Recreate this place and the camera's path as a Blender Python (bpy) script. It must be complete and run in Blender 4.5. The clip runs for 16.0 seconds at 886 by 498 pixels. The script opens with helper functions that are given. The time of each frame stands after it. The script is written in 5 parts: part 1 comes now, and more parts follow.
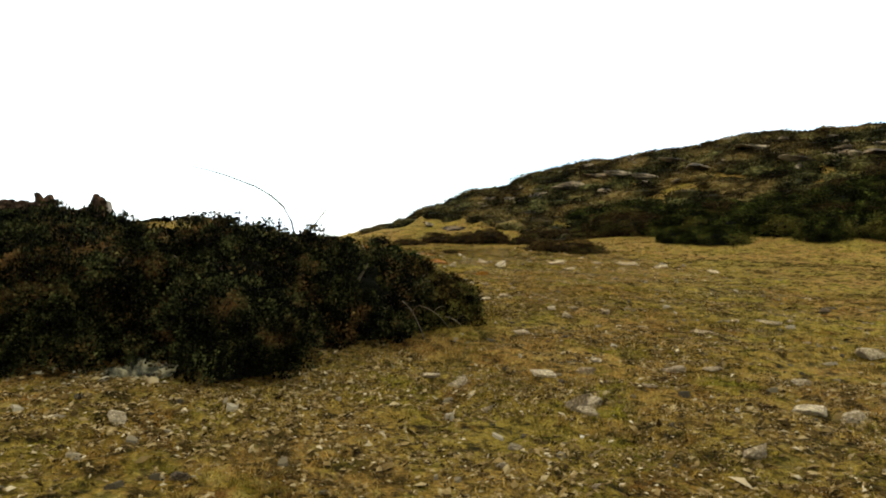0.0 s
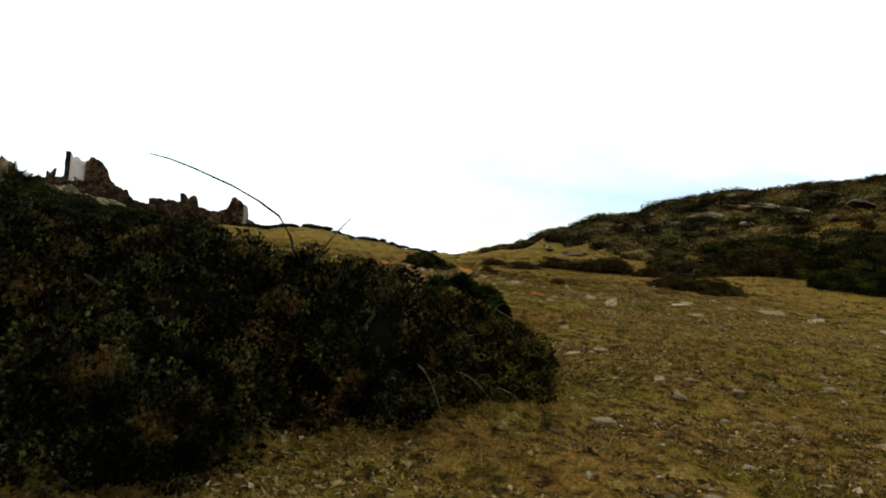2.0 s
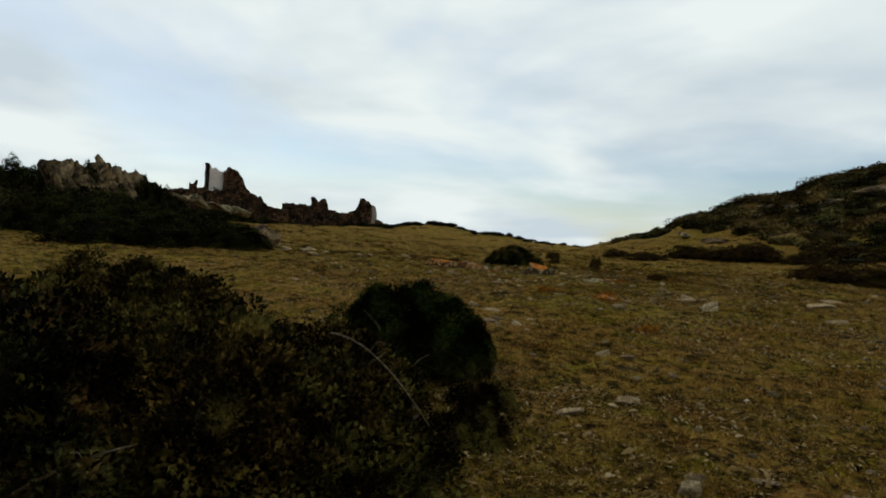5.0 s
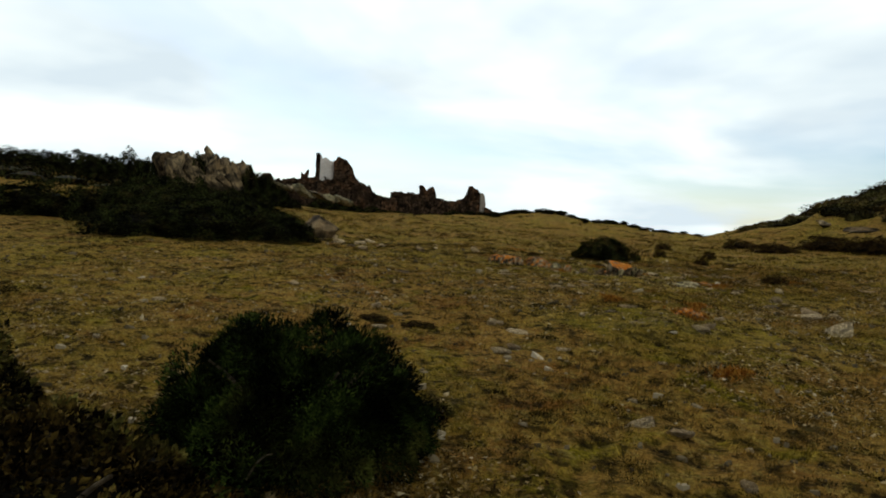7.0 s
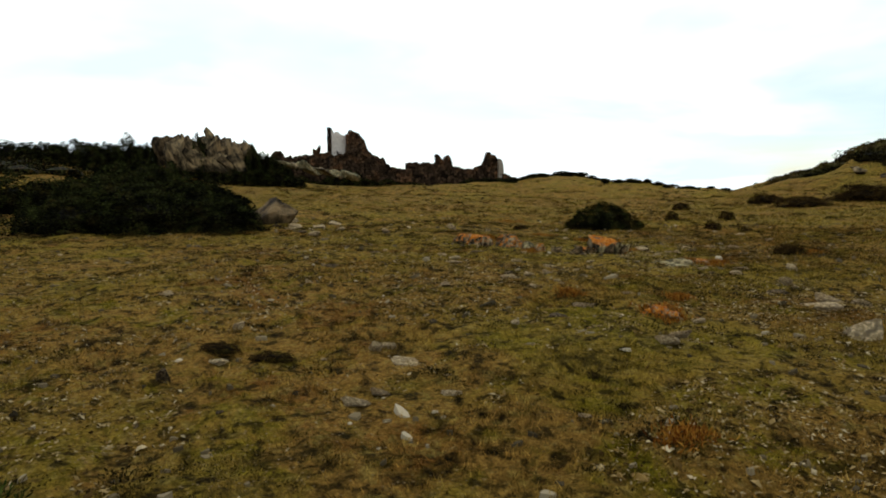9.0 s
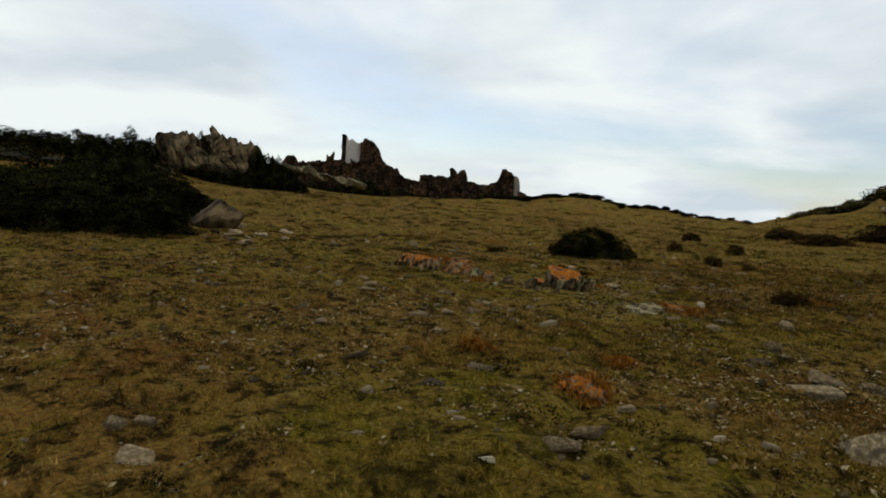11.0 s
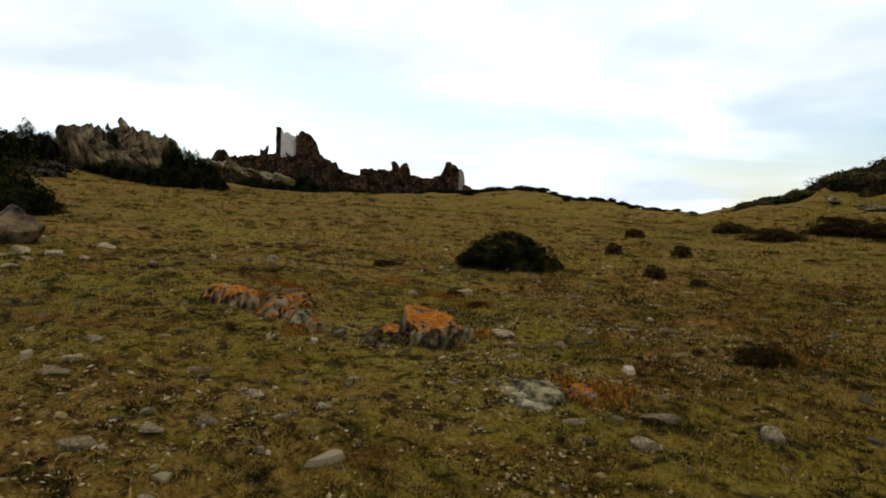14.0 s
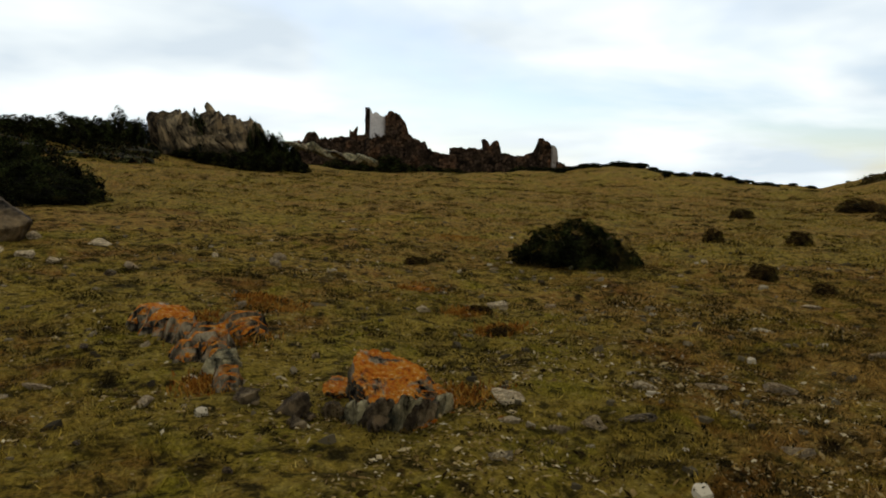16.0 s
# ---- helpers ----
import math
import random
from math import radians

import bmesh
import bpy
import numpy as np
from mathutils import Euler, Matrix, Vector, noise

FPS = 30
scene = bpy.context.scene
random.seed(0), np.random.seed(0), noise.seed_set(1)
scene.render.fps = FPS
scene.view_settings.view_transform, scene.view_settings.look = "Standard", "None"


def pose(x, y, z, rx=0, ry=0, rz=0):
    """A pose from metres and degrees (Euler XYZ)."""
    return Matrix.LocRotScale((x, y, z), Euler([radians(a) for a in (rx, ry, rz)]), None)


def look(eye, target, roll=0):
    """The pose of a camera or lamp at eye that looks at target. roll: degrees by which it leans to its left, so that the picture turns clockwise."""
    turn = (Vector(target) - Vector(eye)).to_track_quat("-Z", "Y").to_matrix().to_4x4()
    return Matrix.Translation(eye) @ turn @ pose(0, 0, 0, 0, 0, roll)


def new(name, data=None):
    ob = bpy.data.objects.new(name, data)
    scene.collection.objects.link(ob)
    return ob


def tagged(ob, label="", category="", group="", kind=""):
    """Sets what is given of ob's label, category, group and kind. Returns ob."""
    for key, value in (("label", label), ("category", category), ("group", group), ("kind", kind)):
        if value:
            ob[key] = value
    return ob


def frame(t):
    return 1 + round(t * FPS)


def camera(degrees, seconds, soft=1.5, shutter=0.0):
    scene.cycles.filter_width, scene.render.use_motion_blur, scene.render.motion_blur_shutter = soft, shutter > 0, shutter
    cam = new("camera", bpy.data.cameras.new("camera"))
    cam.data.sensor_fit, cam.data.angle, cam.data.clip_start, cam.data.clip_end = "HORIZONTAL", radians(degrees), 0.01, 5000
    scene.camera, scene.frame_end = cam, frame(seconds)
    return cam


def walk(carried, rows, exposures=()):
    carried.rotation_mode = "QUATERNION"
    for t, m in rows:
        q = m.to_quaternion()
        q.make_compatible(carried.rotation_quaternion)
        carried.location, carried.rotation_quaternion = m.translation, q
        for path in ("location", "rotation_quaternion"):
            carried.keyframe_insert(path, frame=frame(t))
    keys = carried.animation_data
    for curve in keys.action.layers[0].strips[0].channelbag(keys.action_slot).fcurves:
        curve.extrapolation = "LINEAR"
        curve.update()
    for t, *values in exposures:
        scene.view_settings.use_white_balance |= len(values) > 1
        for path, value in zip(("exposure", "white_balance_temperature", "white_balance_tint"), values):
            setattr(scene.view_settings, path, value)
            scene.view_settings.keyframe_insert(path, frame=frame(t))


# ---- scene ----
EXPO = [(0, 1.0, 6500, 7), (0.5, 0.1, 6500, 7), (1, 0.4, 6500, 7), (1.5, 0.0, 6500, 7), (2, 0.2, 6500, 7), (2.5, -0.5, 6500, 7),
        (3, -0.7, 6500, 7), (3.5, -0.8, 6500, 7), (4, -0.6, 6500, 7), (5, -0.6, 6500, 7), (7.5, -0.1, 6500, 7), (8, 0.02, 6500, 7),
        (10.5, -0.22, 6500, 10), (11, -0.55, 6500, 10), (11.5, -0.2, 6500, 10), (12, -0.32, 6500, 10), (12.5, 0.02, 6500, 10), (13, -0.85, 6500, 10), (13.5, -0.1, 6500, 10),
        (14, -0.18, 6500, 10), (14.5, -0.06, 6500, 10), (15, -0.45, 6500, 10), (16, -0.32, 6500, 10)]


cam = camera(66.03, 16.0, soft=1.9)
walk(cam, [
    (0.0, pose(0.000, 0.000, 1.431, 90.09, -0.36, 0.00)),
    (0.5, pose(0.137, 0.652, 1.586, 87.82, 1.06, 3.09)),
    (1.0, pose(0.257, 1.294, 1.603, 87.35, -0.45, 3.79)),
    (1.5, pose(0.448, 1.841, 1.629, 88.01, -0.53, 7.52)),
    (2.0, pose(0.556, 2.372, 1.618, 91.29, -4.58, 10.47)),
    (2.5, pose(0.686, 2.941, 1.626, 92.69, -2.45, 10.45)),
    (3.0, pose(0.837, 3.536, 1.660, 92.66, -5.50, 11.41)),
    (3.5, pose(1.014, 4.157, 1.651, 94.64, -4.30, 8.74)),
    (4.0, pose(1.215, 4.735, 1.662, 91.28, -3.96, 10.61)),
    (4.5, pose(1.442, 5.322, 1.773, 93.71, -2.63, 14.34)),
    (5.0, pose(1.681, 5.928, 1.795, 90.11, -2.49, 22.42)),
    (7.5, pose(1.783, 9.311, 2.052, 88.24, -2.43, 32.54)),
    (8.0, pose(1.800, 9.881, 2.122, 86.71, -0.39, 31.13)),
    (10.3, pose(1.803, 12.537, 2.194, 86.81, 1.22, 39.22)),
    (10.5, pose(1.796, 12.726, 2.166, 87.64, 1.17, 38.73)),
    (11.0, pose(1.733, 13.296, 2.204, 87.13, -2.81, 36.44)),
    (11.5, pose(1.608, 13.849, 2.231, 88.29, -0.70, 35.36)),
    (12.0, pose(1.485, 14.379, 2.315, 85.33, -0.80, 34.68)),
    (12.5, pose(1.312, 14.992, 2.385, 86.56, -1.68, 35.53)),
    (13.0, pose(1.205, 15.525, 2.398, 88.91, -0.71, 38.80)),
    (13.5, pose(1.023, 16.106, 2.415, 85.92, -1.70, 33.63)),
    (14.0, pose(0.945, 16.631, 2.447, 86.74, -1.93, 32.47)),
    (14.5, pose(0.810, 17.147, 2.530, 84.79, -0.63, 37.57)),
    (15.0, pose(0.648, 17.737, 2.568, 85.94, 0.06, 38.27)),
    (15.5, pose(0.541, 18.321, 2.603, 86.39, -0.02, 43.31)),
    (16.0, pose(0.383, 18.882, 2.567, 84.73, -0.99, 40.62)),
], exposures=EXPO)

# ---- sky and sun: a bright overcast day ----
SUN_AZ, SUN_EL = 62.0, 48.0      # degrees left of +y, degrees up
SKY_STRENGTH, SUN_STRENGTH = 1.35, 0.7
scene.view_settings.exposure = 0.0

world = bpy.data.worlds.new("sky")
scene.world = world
world.use_nodes = True
wn, wl = world.node_tree.nodes, world.node_tree.links
wn.clear()


def wnode(kind, **values):
    n = wn.new(kind)
    for k, v in values.items():
        n.inputs[k].default_value = v
    return n


w_out = wn.new("ShaderNodeOutputWorld")
w_bg = wn.new("ShaderNodeBackground")
w_bg.inputs["Strength"].default_value = SKY_STRENGTH
w_sky = wn.new("ShaderNodeTexSky")
w_sky.sky_type, w_sky.sun_disc = "NISHITA", False
w_sky.sun_elevation, w_sky.sun_rotation = radians(SUN_EL), radians(-SUN_AZ)
w_scale = wn.new("ShaderNodeVectorMath")
w_scale.operation = "SCALE"
w_scale.inputs["Scale"].default_value = 0.12
w_tc = wn.new("ShaderNodeTexCoord")
w_sep = wn.new("ShaderNodeSeparateXYZ")
w_add = wn.new("ShaderNodeMath")
w_add.operation, w_add.use_clamp = "ADD", False
w_add.inputs[1].default_value = 0.16
w_max = wn.new("ShaderNodeMath")
w_max.operation = "MAXIMUM"
w_max.inputs[1].default_value = 0.1
w_div = wn.new("ShaderNodeVectorMath")
w_div.operation = "DIVIDE"
w_comb = wn.new("ShaderNodeCombineXYZ")
w_noise = wnode("ShaderNodeTexNoise", Scale=0.55, Detail=5.0, Roughness=0.5, Distortion=0.4)
w_noise2 = wnode("ShaderNodeTexNoise", Scale=0.9, Detail=4.0, Roughness=0.5, Distortion=0.2)
w_ramp = wn.new("ShaderNodeValToRGB")
w_ramp.color_ramp.elements[0].position, w_ramp.color_ramp.elements[0].color = 0.38, (0, 0, 0, 1)
w_ramp.color_ramp.elements[1].position, w_ramp.color_ramp.elements[1].color = 0.55, (1, 1, 1, 1)
w_cloud = wn.new("ShaderNodeValToRGB")
w_cloud.color_ramp.elements[0].position, w_cloud.color_ramp.elements[0].color = 0.36, (0.66, 0.75, 0.82, 1)
w_cloud.color_ramp.elements[1].position, w_cloud.color_ramp.elements[1].color = 0.58, (0.94, 1.0, 1.0, 1)
w_mix = wn.new("ShaderNodeMix")
w_mix.data_type = "RGBA"
wl.new(w_tc.outputs["Generated"], w_sep.inputs[0])
wl.new(w_sep.outputs["Z"], w_add.inputs[0])
wl.new(w_add.outputs[0], w_max.inputs[0])
for k in ("X", "Y", "Z"):
    wl.new(w_max.outputs[0], w_comb.inputs[k])
wl.new(w_tc.outputs["Generated"], w_div.inputs[0])
wl.new(w_comb.outputs[0], w_div.inputs[1])
wl.new(w_div.outputs[0], w_noise.inputs["Vector"])
wl.new(w_div.outputs[0], w_noise2.inputs["Vector"])
wl.new(w_noise.outputs["Fac"], w_ramp.inputs["Fac"])
wl.new(w_noise2.outputs["Fac"], w_cloud.inputs["Fac"])
wl.new(w_sky.outputs[0], w_scale.inputs[0])
wl.new(w_ramp.outputs["Color"], w_mix.inputs["Factor"])
wl.new(w_scale.outputs["Vector"], w_mix.inputs["A"])
wl.new(w_cloud.outputs["Color"], w_mix.inputs["B"])
wl.new(w_mix.outputs["Result"], w_bg.inputs["Color"])
wl.new(w_bg.outputs[0], w_out.inputs[0])

sun = new("sun", bpy.data.lights.new("sun", "SUN"))
sun.data.energy, sun.data.angle, sun.data.color = SUN_STRENGTH, radians(14), (1.0, 0.95, 0.87)
sun.matrix_world = look((-math.sin(radians(SUN_AZ)) * 50, math.cos(radians(SUN_AZ)) * 50, 50 * math.tan(radians(SUN_EL))), (0, 0, 0))


# ---- materials ----
def shader(name, roughness=0.9, gloss=0.02):
    m = bpy.data.materials.new(name)
    m.use_nodes = True
    t = m.node_tree
    b = t.nodes["Principled BSDF"]
    b.inputs["Roughness"].default_value = roughness
    b.inputs["Specular IOR Level"].default_value = gloss
    return m, t.nodes, t.links, b


def noise_node(nodes, links, scale, detail=4.0, rough=0.55, coord="Object", distort=0.0):
    tc = nodes.new("ShaderNodeTexCoord")
    n = nodes.new("ShaderNodeTexNoise")
    n.inputs["Scale"].default_value, n.inputs["Detail"].default_value = scale, detail
    n.inputs["Roughness"].default_value, n.inputs["Distortion"].default_value = rough, distort
    links.new(tc.outputs[coord], n.inputs["Vector"])
    return n.outputs["Fac"]


def ramp(nodes, links, fac, stops):
    r = nodes.new("ShaderNodeValToRGB")
    els = r.color_ramp.elements
    while len(els) < len(stops):
        els.new(0.5)
    for e, (p, c) in zip(els, stops):
        e.position, e.color = p, (*c, 1) if len(c) == 3 else c
    links.new(fac, r.inputs["Fac"])
    return r.outputs["Color"]


def mixed(nodes, links, fac, a, b, mode="MIX"):
    n = nodes.new("ShaderNodeMix")
    n.data_type, n.blend_type = "RGBA", mode
    for key, v in (("Factor", fac), ("A", a), ("B", b)):
        if isinstance(v, (int, float)):
            n.inputs[key].default_value = v
        elif isinstance(v, tuple):
            n.inputs[key].default_value = (*v, 1)
        else:
            links.new(v, n.inputs[key])
    return n.outputs["Result"]


def bump(nodes, links, bsdf, height, strength, distance):
    n = nodes.new("ShaderNodeBump")
    n.inputs["Strength"].default_value, n.inputs["Distance"].default_value = strength, distance
    links.new(height, n.inputs["Height"])
    links.new(n.outputs[0], bsdf.inputs["Normal"])


def grey(v):
    return (v, v, v)


def leaf_material(name, dark, mid, light, patch, patch_lo=0.52, patch_hi=0.66, patch_scale=2.2, spray=5.0, shading=1.0):
    """Small leaves: a tint for each leaf, patches of another colour over the whole plant, and lit sprays and shaded
    gaps painted in.
    """
    m, n, l, b = shader(name, 0.8, 0.02)
    geo = n.new("ShaderNodeNewGeometry")
    grain = noise_node(n, l, 22.0 if patch_scale > 1 else 3.0, 3.0, 0.6)
    fac = mixed(n, l, 0.18, ramp(n, l, grain, [(0.35, grey(0)), (0.65, grey(1))]), geo.outputs["Random Per Island"])
    c = ramp(n, l, fac, [(0.1, dark), (0.55, mid), (0.95, light)])
    f = ramp(n, l, noise_node(n, l, patch_scale, 3.0), [(patch_lo, grey(0)), (patch_hi, grey(1))])
    c = mixed(n, l, f, c, mixed(n, l, 0.65, c, patch))
    # noise darkens and brightens whole sprays to imitate lit tops and shaded gaps
    low, high = max(0.06, 1 - 0.75 * shading), 1 + 1.3 * shading
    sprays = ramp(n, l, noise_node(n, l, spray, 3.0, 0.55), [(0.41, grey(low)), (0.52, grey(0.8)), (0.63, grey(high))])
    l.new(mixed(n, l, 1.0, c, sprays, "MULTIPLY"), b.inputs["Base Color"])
    return m


def rock_material(name, dark, light, stain, lichen=None, scale=6.0, lichen_lo=0.48, streak=1.0):
    m, n, l, b = shader(name, 0.92, 0.1)
    obj = n.new("ShaderNodeObjectInfo")
    tc = n.new("ShaderNodeTexCoord")
    sc = n.new("ShaderNodeVectorMath")
    sc.operation = "MULTIPLY"
    sc.inputs[1].default_value = (scale * 1.3, scale * 1.3, scale * streak)
    l.new(tc.outputs["Object"], sc.inputs[0])
    grain = n.new("ShaderNodeTexNoise")
    grain.inputs["Scale"].default_value, grain.inputs["Detail"].default_value, grain.inputs["Roughness"].default_value = 1.0, 7.0, 0.7
    l.new(sc.outputs[0], grain.inputs["Vector"])
    base = ramp(n, l, grain.outputs["Fac"], [(0.41, dark), (0.5, tuple(0.42 * (p + q) for p, q in zip(dark, light))), (0.58, light)])
    tint = ramp(n, l, obj.outputs["Random"], [(0.0, (0.62, 0.50, 0.34)), (0.5, (0.98, 0.86, 0.64)), (1.0, (1.25, 1.14, 0.90))])
    base = mixed(n, l, 1.0, base, tint, "MULTIPLY")
    s = ramp(n, l, noise_node(n, l, scale * 0.45, 5.0, 0.6, distort=0.6), [(0.46, grey(0)), (0.62, grey(1))])
    base = mixed(n, l, s, base, stain)
    cracks = noise_node(n, l, scale * 3.5, 8.0, 0.7)
    if lichen:
        geo = n.new("ShaderNodeNewGeometry")
        sep = n.new("ShaderNodeSeparateXYZ")
        l.new(geo.outputs["Normal"], sep.inputs[0])
        upf = n.new("ShaderNodeMapRange")
        upf.inputs["From Min"].default_value, upf.inputs["From Max"].default_value = 0.38, 0.62
        l.new(sep.outputs["Z"], upf.inputs["Value"])
        blot = noise_node(n, l, scale * 0.55, 5.0, 0.62, distort=0.4)
        mul = n.new("ShaderNodeMath")
        mul.operation = "MULTIPLY"
        l.new(upf.outputs[0], mul.inputs[0])
        l.new(ramp(n, l, blot, [(lichen_lo, grey(0)), (lichen_lo + 0.06, grey(1))]), mul.inputs[1])
        tone = ramp(n, l, cracks, [(0.32, tuple(v * 0.3 for v in lichen)), (0.44, lichen), (0.57, (0.52, 0.20, 0.012)), (0.66, (0.60, 0.42, 0.22))])
        base = mixed(n, l, mul.outputs[0], base, tone)
    l.new(base, b.inputs["Base Color"])
    bump(n, l, b, cracks, 1.0, 0.05)
    return m


def turf_colour(n, l):
    """Green, brown and straw patches at several sizes, with the shade between the tufts painted in dark."""
    wide = noise_node(n, l, 0.3, 5.0, 0.62)
    patch = noise_node(n, l, 1.5, 6.0, 0.68, distort=0.5)
    spot = noise_node(n, l, 5.5, 5.0, 0.66, distort=0.4)
    straw = noise_node(n, l, 13.0, 5.0, 0.7)
    rust = noise_node(n, l, 0.9, 5.0, 0.7, distort=0.8)
    c = mixed(n, l, ramp(n, l, patch, [(0.35, grey(0)), (0.49, grey(1))]), (0.168, 0.125, 0.008), (0.258, 0.139, 0.027))
    c = mixed(n, l, ramp(n, l, wide, [(0.44, grey(0)), (0.58, grey(0.6))]), c, (0.205, 0.152, 0.014))
    c = mixed(n, l, ramp(n, l, rust, [(0.53, grey(0)), (0.65, grey(0.75))]), c, (0.15, 0.055, 0.010))
    c = mixed(n, l, ramp(n, l, straw, [(0.56, grey(0)), (0.68, grey(0.65))]), c, (0.31, 0.21, 0.058))
    moss = noise_node(n, l, 2.9, 5.0, 0.7, distort=0.7)
    c = mixed(n, l, ramp(n, l, moss, [(0.35, grey(0.6)), (0.46, grey(0))]), c, (0.075, 0.066, 0.007))
    # dark spots and dabs painted in as shade under tufts and stones
    c = mixed(n, l, ramp(n, l, spot, [(0.35, grey(0.97)), (0.50, grey(0))]), c, (0.016, 0.010, 0.003))
    dab = noise_node(n, l, 9.0, 3.0, 0.55, distort=0.3)
    c = mixed(n, l, ramp(n, l, dab, [(0.36, grey(0.80)), (0.45, grey(0))]), c, (0.010, 0.008, 0.002))
    c = mixed(n, l, ramp(n, l, dab, [(0.56, grey(0)), (0.66, grey(0.5))]), c, (0.29, 0.205, 0.045))
    tuft = noise_node(n, l, 0.75, 7.0, 0.75, distort=1.0)
    c = mixed(n, l, ramp(n, l, tuft, [(0.58, grey(0)), (0.66, grey(0.8))]), c, (0.028, 0.020, 0.005))
    return c


def ground_material():
    m, n, l, b = shader("dry_turf", 0.95)
    fine = noise_node(n, l, 34.0, 6.0, 0.75)
    c = mixed(n, l, 1.0, turf_colour(n, l), ramp(n, l, fine, [(0.3, grey(0.3)), (0.5, grey(0.9)), (0.7, grey(1.8))]), "MULTIPLY")
    v = n.new("ShaderNodeTexVoronoi")
    tc = n.new("ShaderNodeTexCoord")
    v.inputs["Scale"].default_value = 24.0
    l.new(tc.outputs["Object"], v.inputs["Vector"])
    chips = ramp(n, l, v.outputs["Distance"], [(0.12, grey(1)), (0.22, grey(0))])
    where = ramp(n, l, noise_node(n, l, 1.6, 5.0, 0.65), [(0.5, grey(0)), (0.60, grey(0.85))])
    c = mixed(n, l, mixed(n, l, 1.0, chips, where, "MULTIPLY"), c, (0.28, 0.195, 0.085))
    l.new(c, b.inputs["Base Color"])
    bump(n, l, b, fine, 1.0, 0.05)
    return m


def grass_material():
    m, n, l, b = shader("grass_blades", 0.9)
    geo = n.new("ShaderNodeNewGeometry")
    vary = ramp(n, l, geo.outputs["Random Per Island"], [(0.0, grey(0.4)), (0.6, grey(0.95)), (0.86, grey(1.4)), (1.0, grey(2.1))])
    l.new(mixed(n, l, 1.0, turf_colour(n, l), vary, "MULTIPLY"), b.inputs["Base Color"])
    return m


def island_material(name, stops, roughness=0.9):
    m, n, l, b = shader(name, roughness)
    geo = n.new("ShaderNodeNewGeometry")
    l.new(ramp(n, l, geo.outputs["Random Per Island"], stops), b.inputs["Base Color"])
    return m


def masonry_material(name, dark, light, plaster=None, scale=2.6):
    """Rubble masonry with dark joints; plaster clings on in patches."""
    m, n, l, b = shader(name, 0.95)
    tc = n.new("ShaderNodeTexCoord")
    v = n.new("ShaderNodeTexVoronoi")
    v.inputs["Scale"].default_value = scale
    l.new(tc.outputs["Object"], v.inputs["Vector"])
    stone = ramp(n, l, v.outputs["Color"], [(0.1, dark), (0.9, light)])
    e = n.new("ShaderNodeTexVoronoi")
    e.feature = "DISTANCE_TO_EDGE"
    e.inputs["Scale"].default_value = scale
    l.new(tc.outputs["Object"], e.inputs["Vector"])
    joint = ramp(n, l, e.outputs["Distance"], [(0.02, grey(1)), (0.09, grey(0))])
    c = mixed(n, l, joint, stone, (0.008, 0.006, 0.004))
    fallen = noise_node(n, l, 0.55, 4.0, 0.6, distort=0.6)
    c = mixed(n, l, 1.0, c, ramp(n, l, fallen, [(0.40, (0.45, 0.42, 0.42)), (0.52, (1.0, 0.92, 0.85)), (0.62, (1.7, 1.25, 0.95))]), "MULTIPLY")
    if plaster:
        f = ramp(n, l, noise_node(n, l, 0.9, 6.0, 0.6, distort=0.5), [(0.38, grey(0)), (0.43, grey(1))])
        p = mixed(n, l, ramp(n, l, noise_node(n, l, 5.0, 5.0), [(0.35, grey(0)), (0.7, grey(0.5))]), plaster, (0.25, 0.2, 0.16))
        c = mixed(n, l, f, c, p)
    l.new(c, b.inputs["Base Color"])
    bump(n, l, b, e.outputs["Distance"], 0.8, 0.08)
    return m


TURF = ground_material()
GRASS = grass_material()
LITTER = island_material("chips_and_litter", [(0.0, (0.014, 0.008, 0.002)), (0.35, (0.075, 0.042, 0.010)), (0.55, (0.20, 0.12, 0.034)), (0.8, (0.30, 0.205, 0.08)), (1.0, (0.46, 0.36, 0.20))])
LEAFY = island_material("dry_leaf_litter", [(0.0, (0.014, 0.008, 0.002)), (0.35, (0.075, 0.042, 0.010)), (0.7, (0.19, 0.118, 0.038)), (0.92, (0.27, 0.185, 0.075)), (1.0, (0.40, 0.30, 0.16))])
PLATES = island_material("schist_plates", [(0.0, (0.035, 0.026, 0.014)), (0.35, (0.085, 0.062, 0.030)), (0.7, (0.17, 0.125, 0.065)), (0.93, (0.27, 0.21, 0.12)), (1.0, (0.48, 0.39, 0.25))])
RUSTY = island_material("rusty_herb", [(0.0, (0.09, 0.025, 0.005)), (0.5, (0.27, 0.095, 0.012)), (1.0, (0.42, 0.21, 0.03))])
TUSSOCK = island_material("dark_tussock", [(0.0, (0.008, 0.006, 0.002)), (0.6, (0.030, 0.021, 0.005)), (1.0, (0.085, 0.056, 0.014))])
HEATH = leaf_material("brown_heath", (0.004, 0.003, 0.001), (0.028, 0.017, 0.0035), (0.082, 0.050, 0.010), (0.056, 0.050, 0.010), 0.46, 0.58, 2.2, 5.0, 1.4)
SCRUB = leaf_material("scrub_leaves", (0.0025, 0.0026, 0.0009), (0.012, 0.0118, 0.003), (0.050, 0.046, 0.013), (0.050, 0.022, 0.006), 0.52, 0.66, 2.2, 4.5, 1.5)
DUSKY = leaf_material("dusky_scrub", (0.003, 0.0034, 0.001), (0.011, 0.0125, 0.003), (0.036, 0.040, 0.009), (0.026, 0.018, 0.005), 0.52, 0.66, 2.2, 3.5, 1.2)
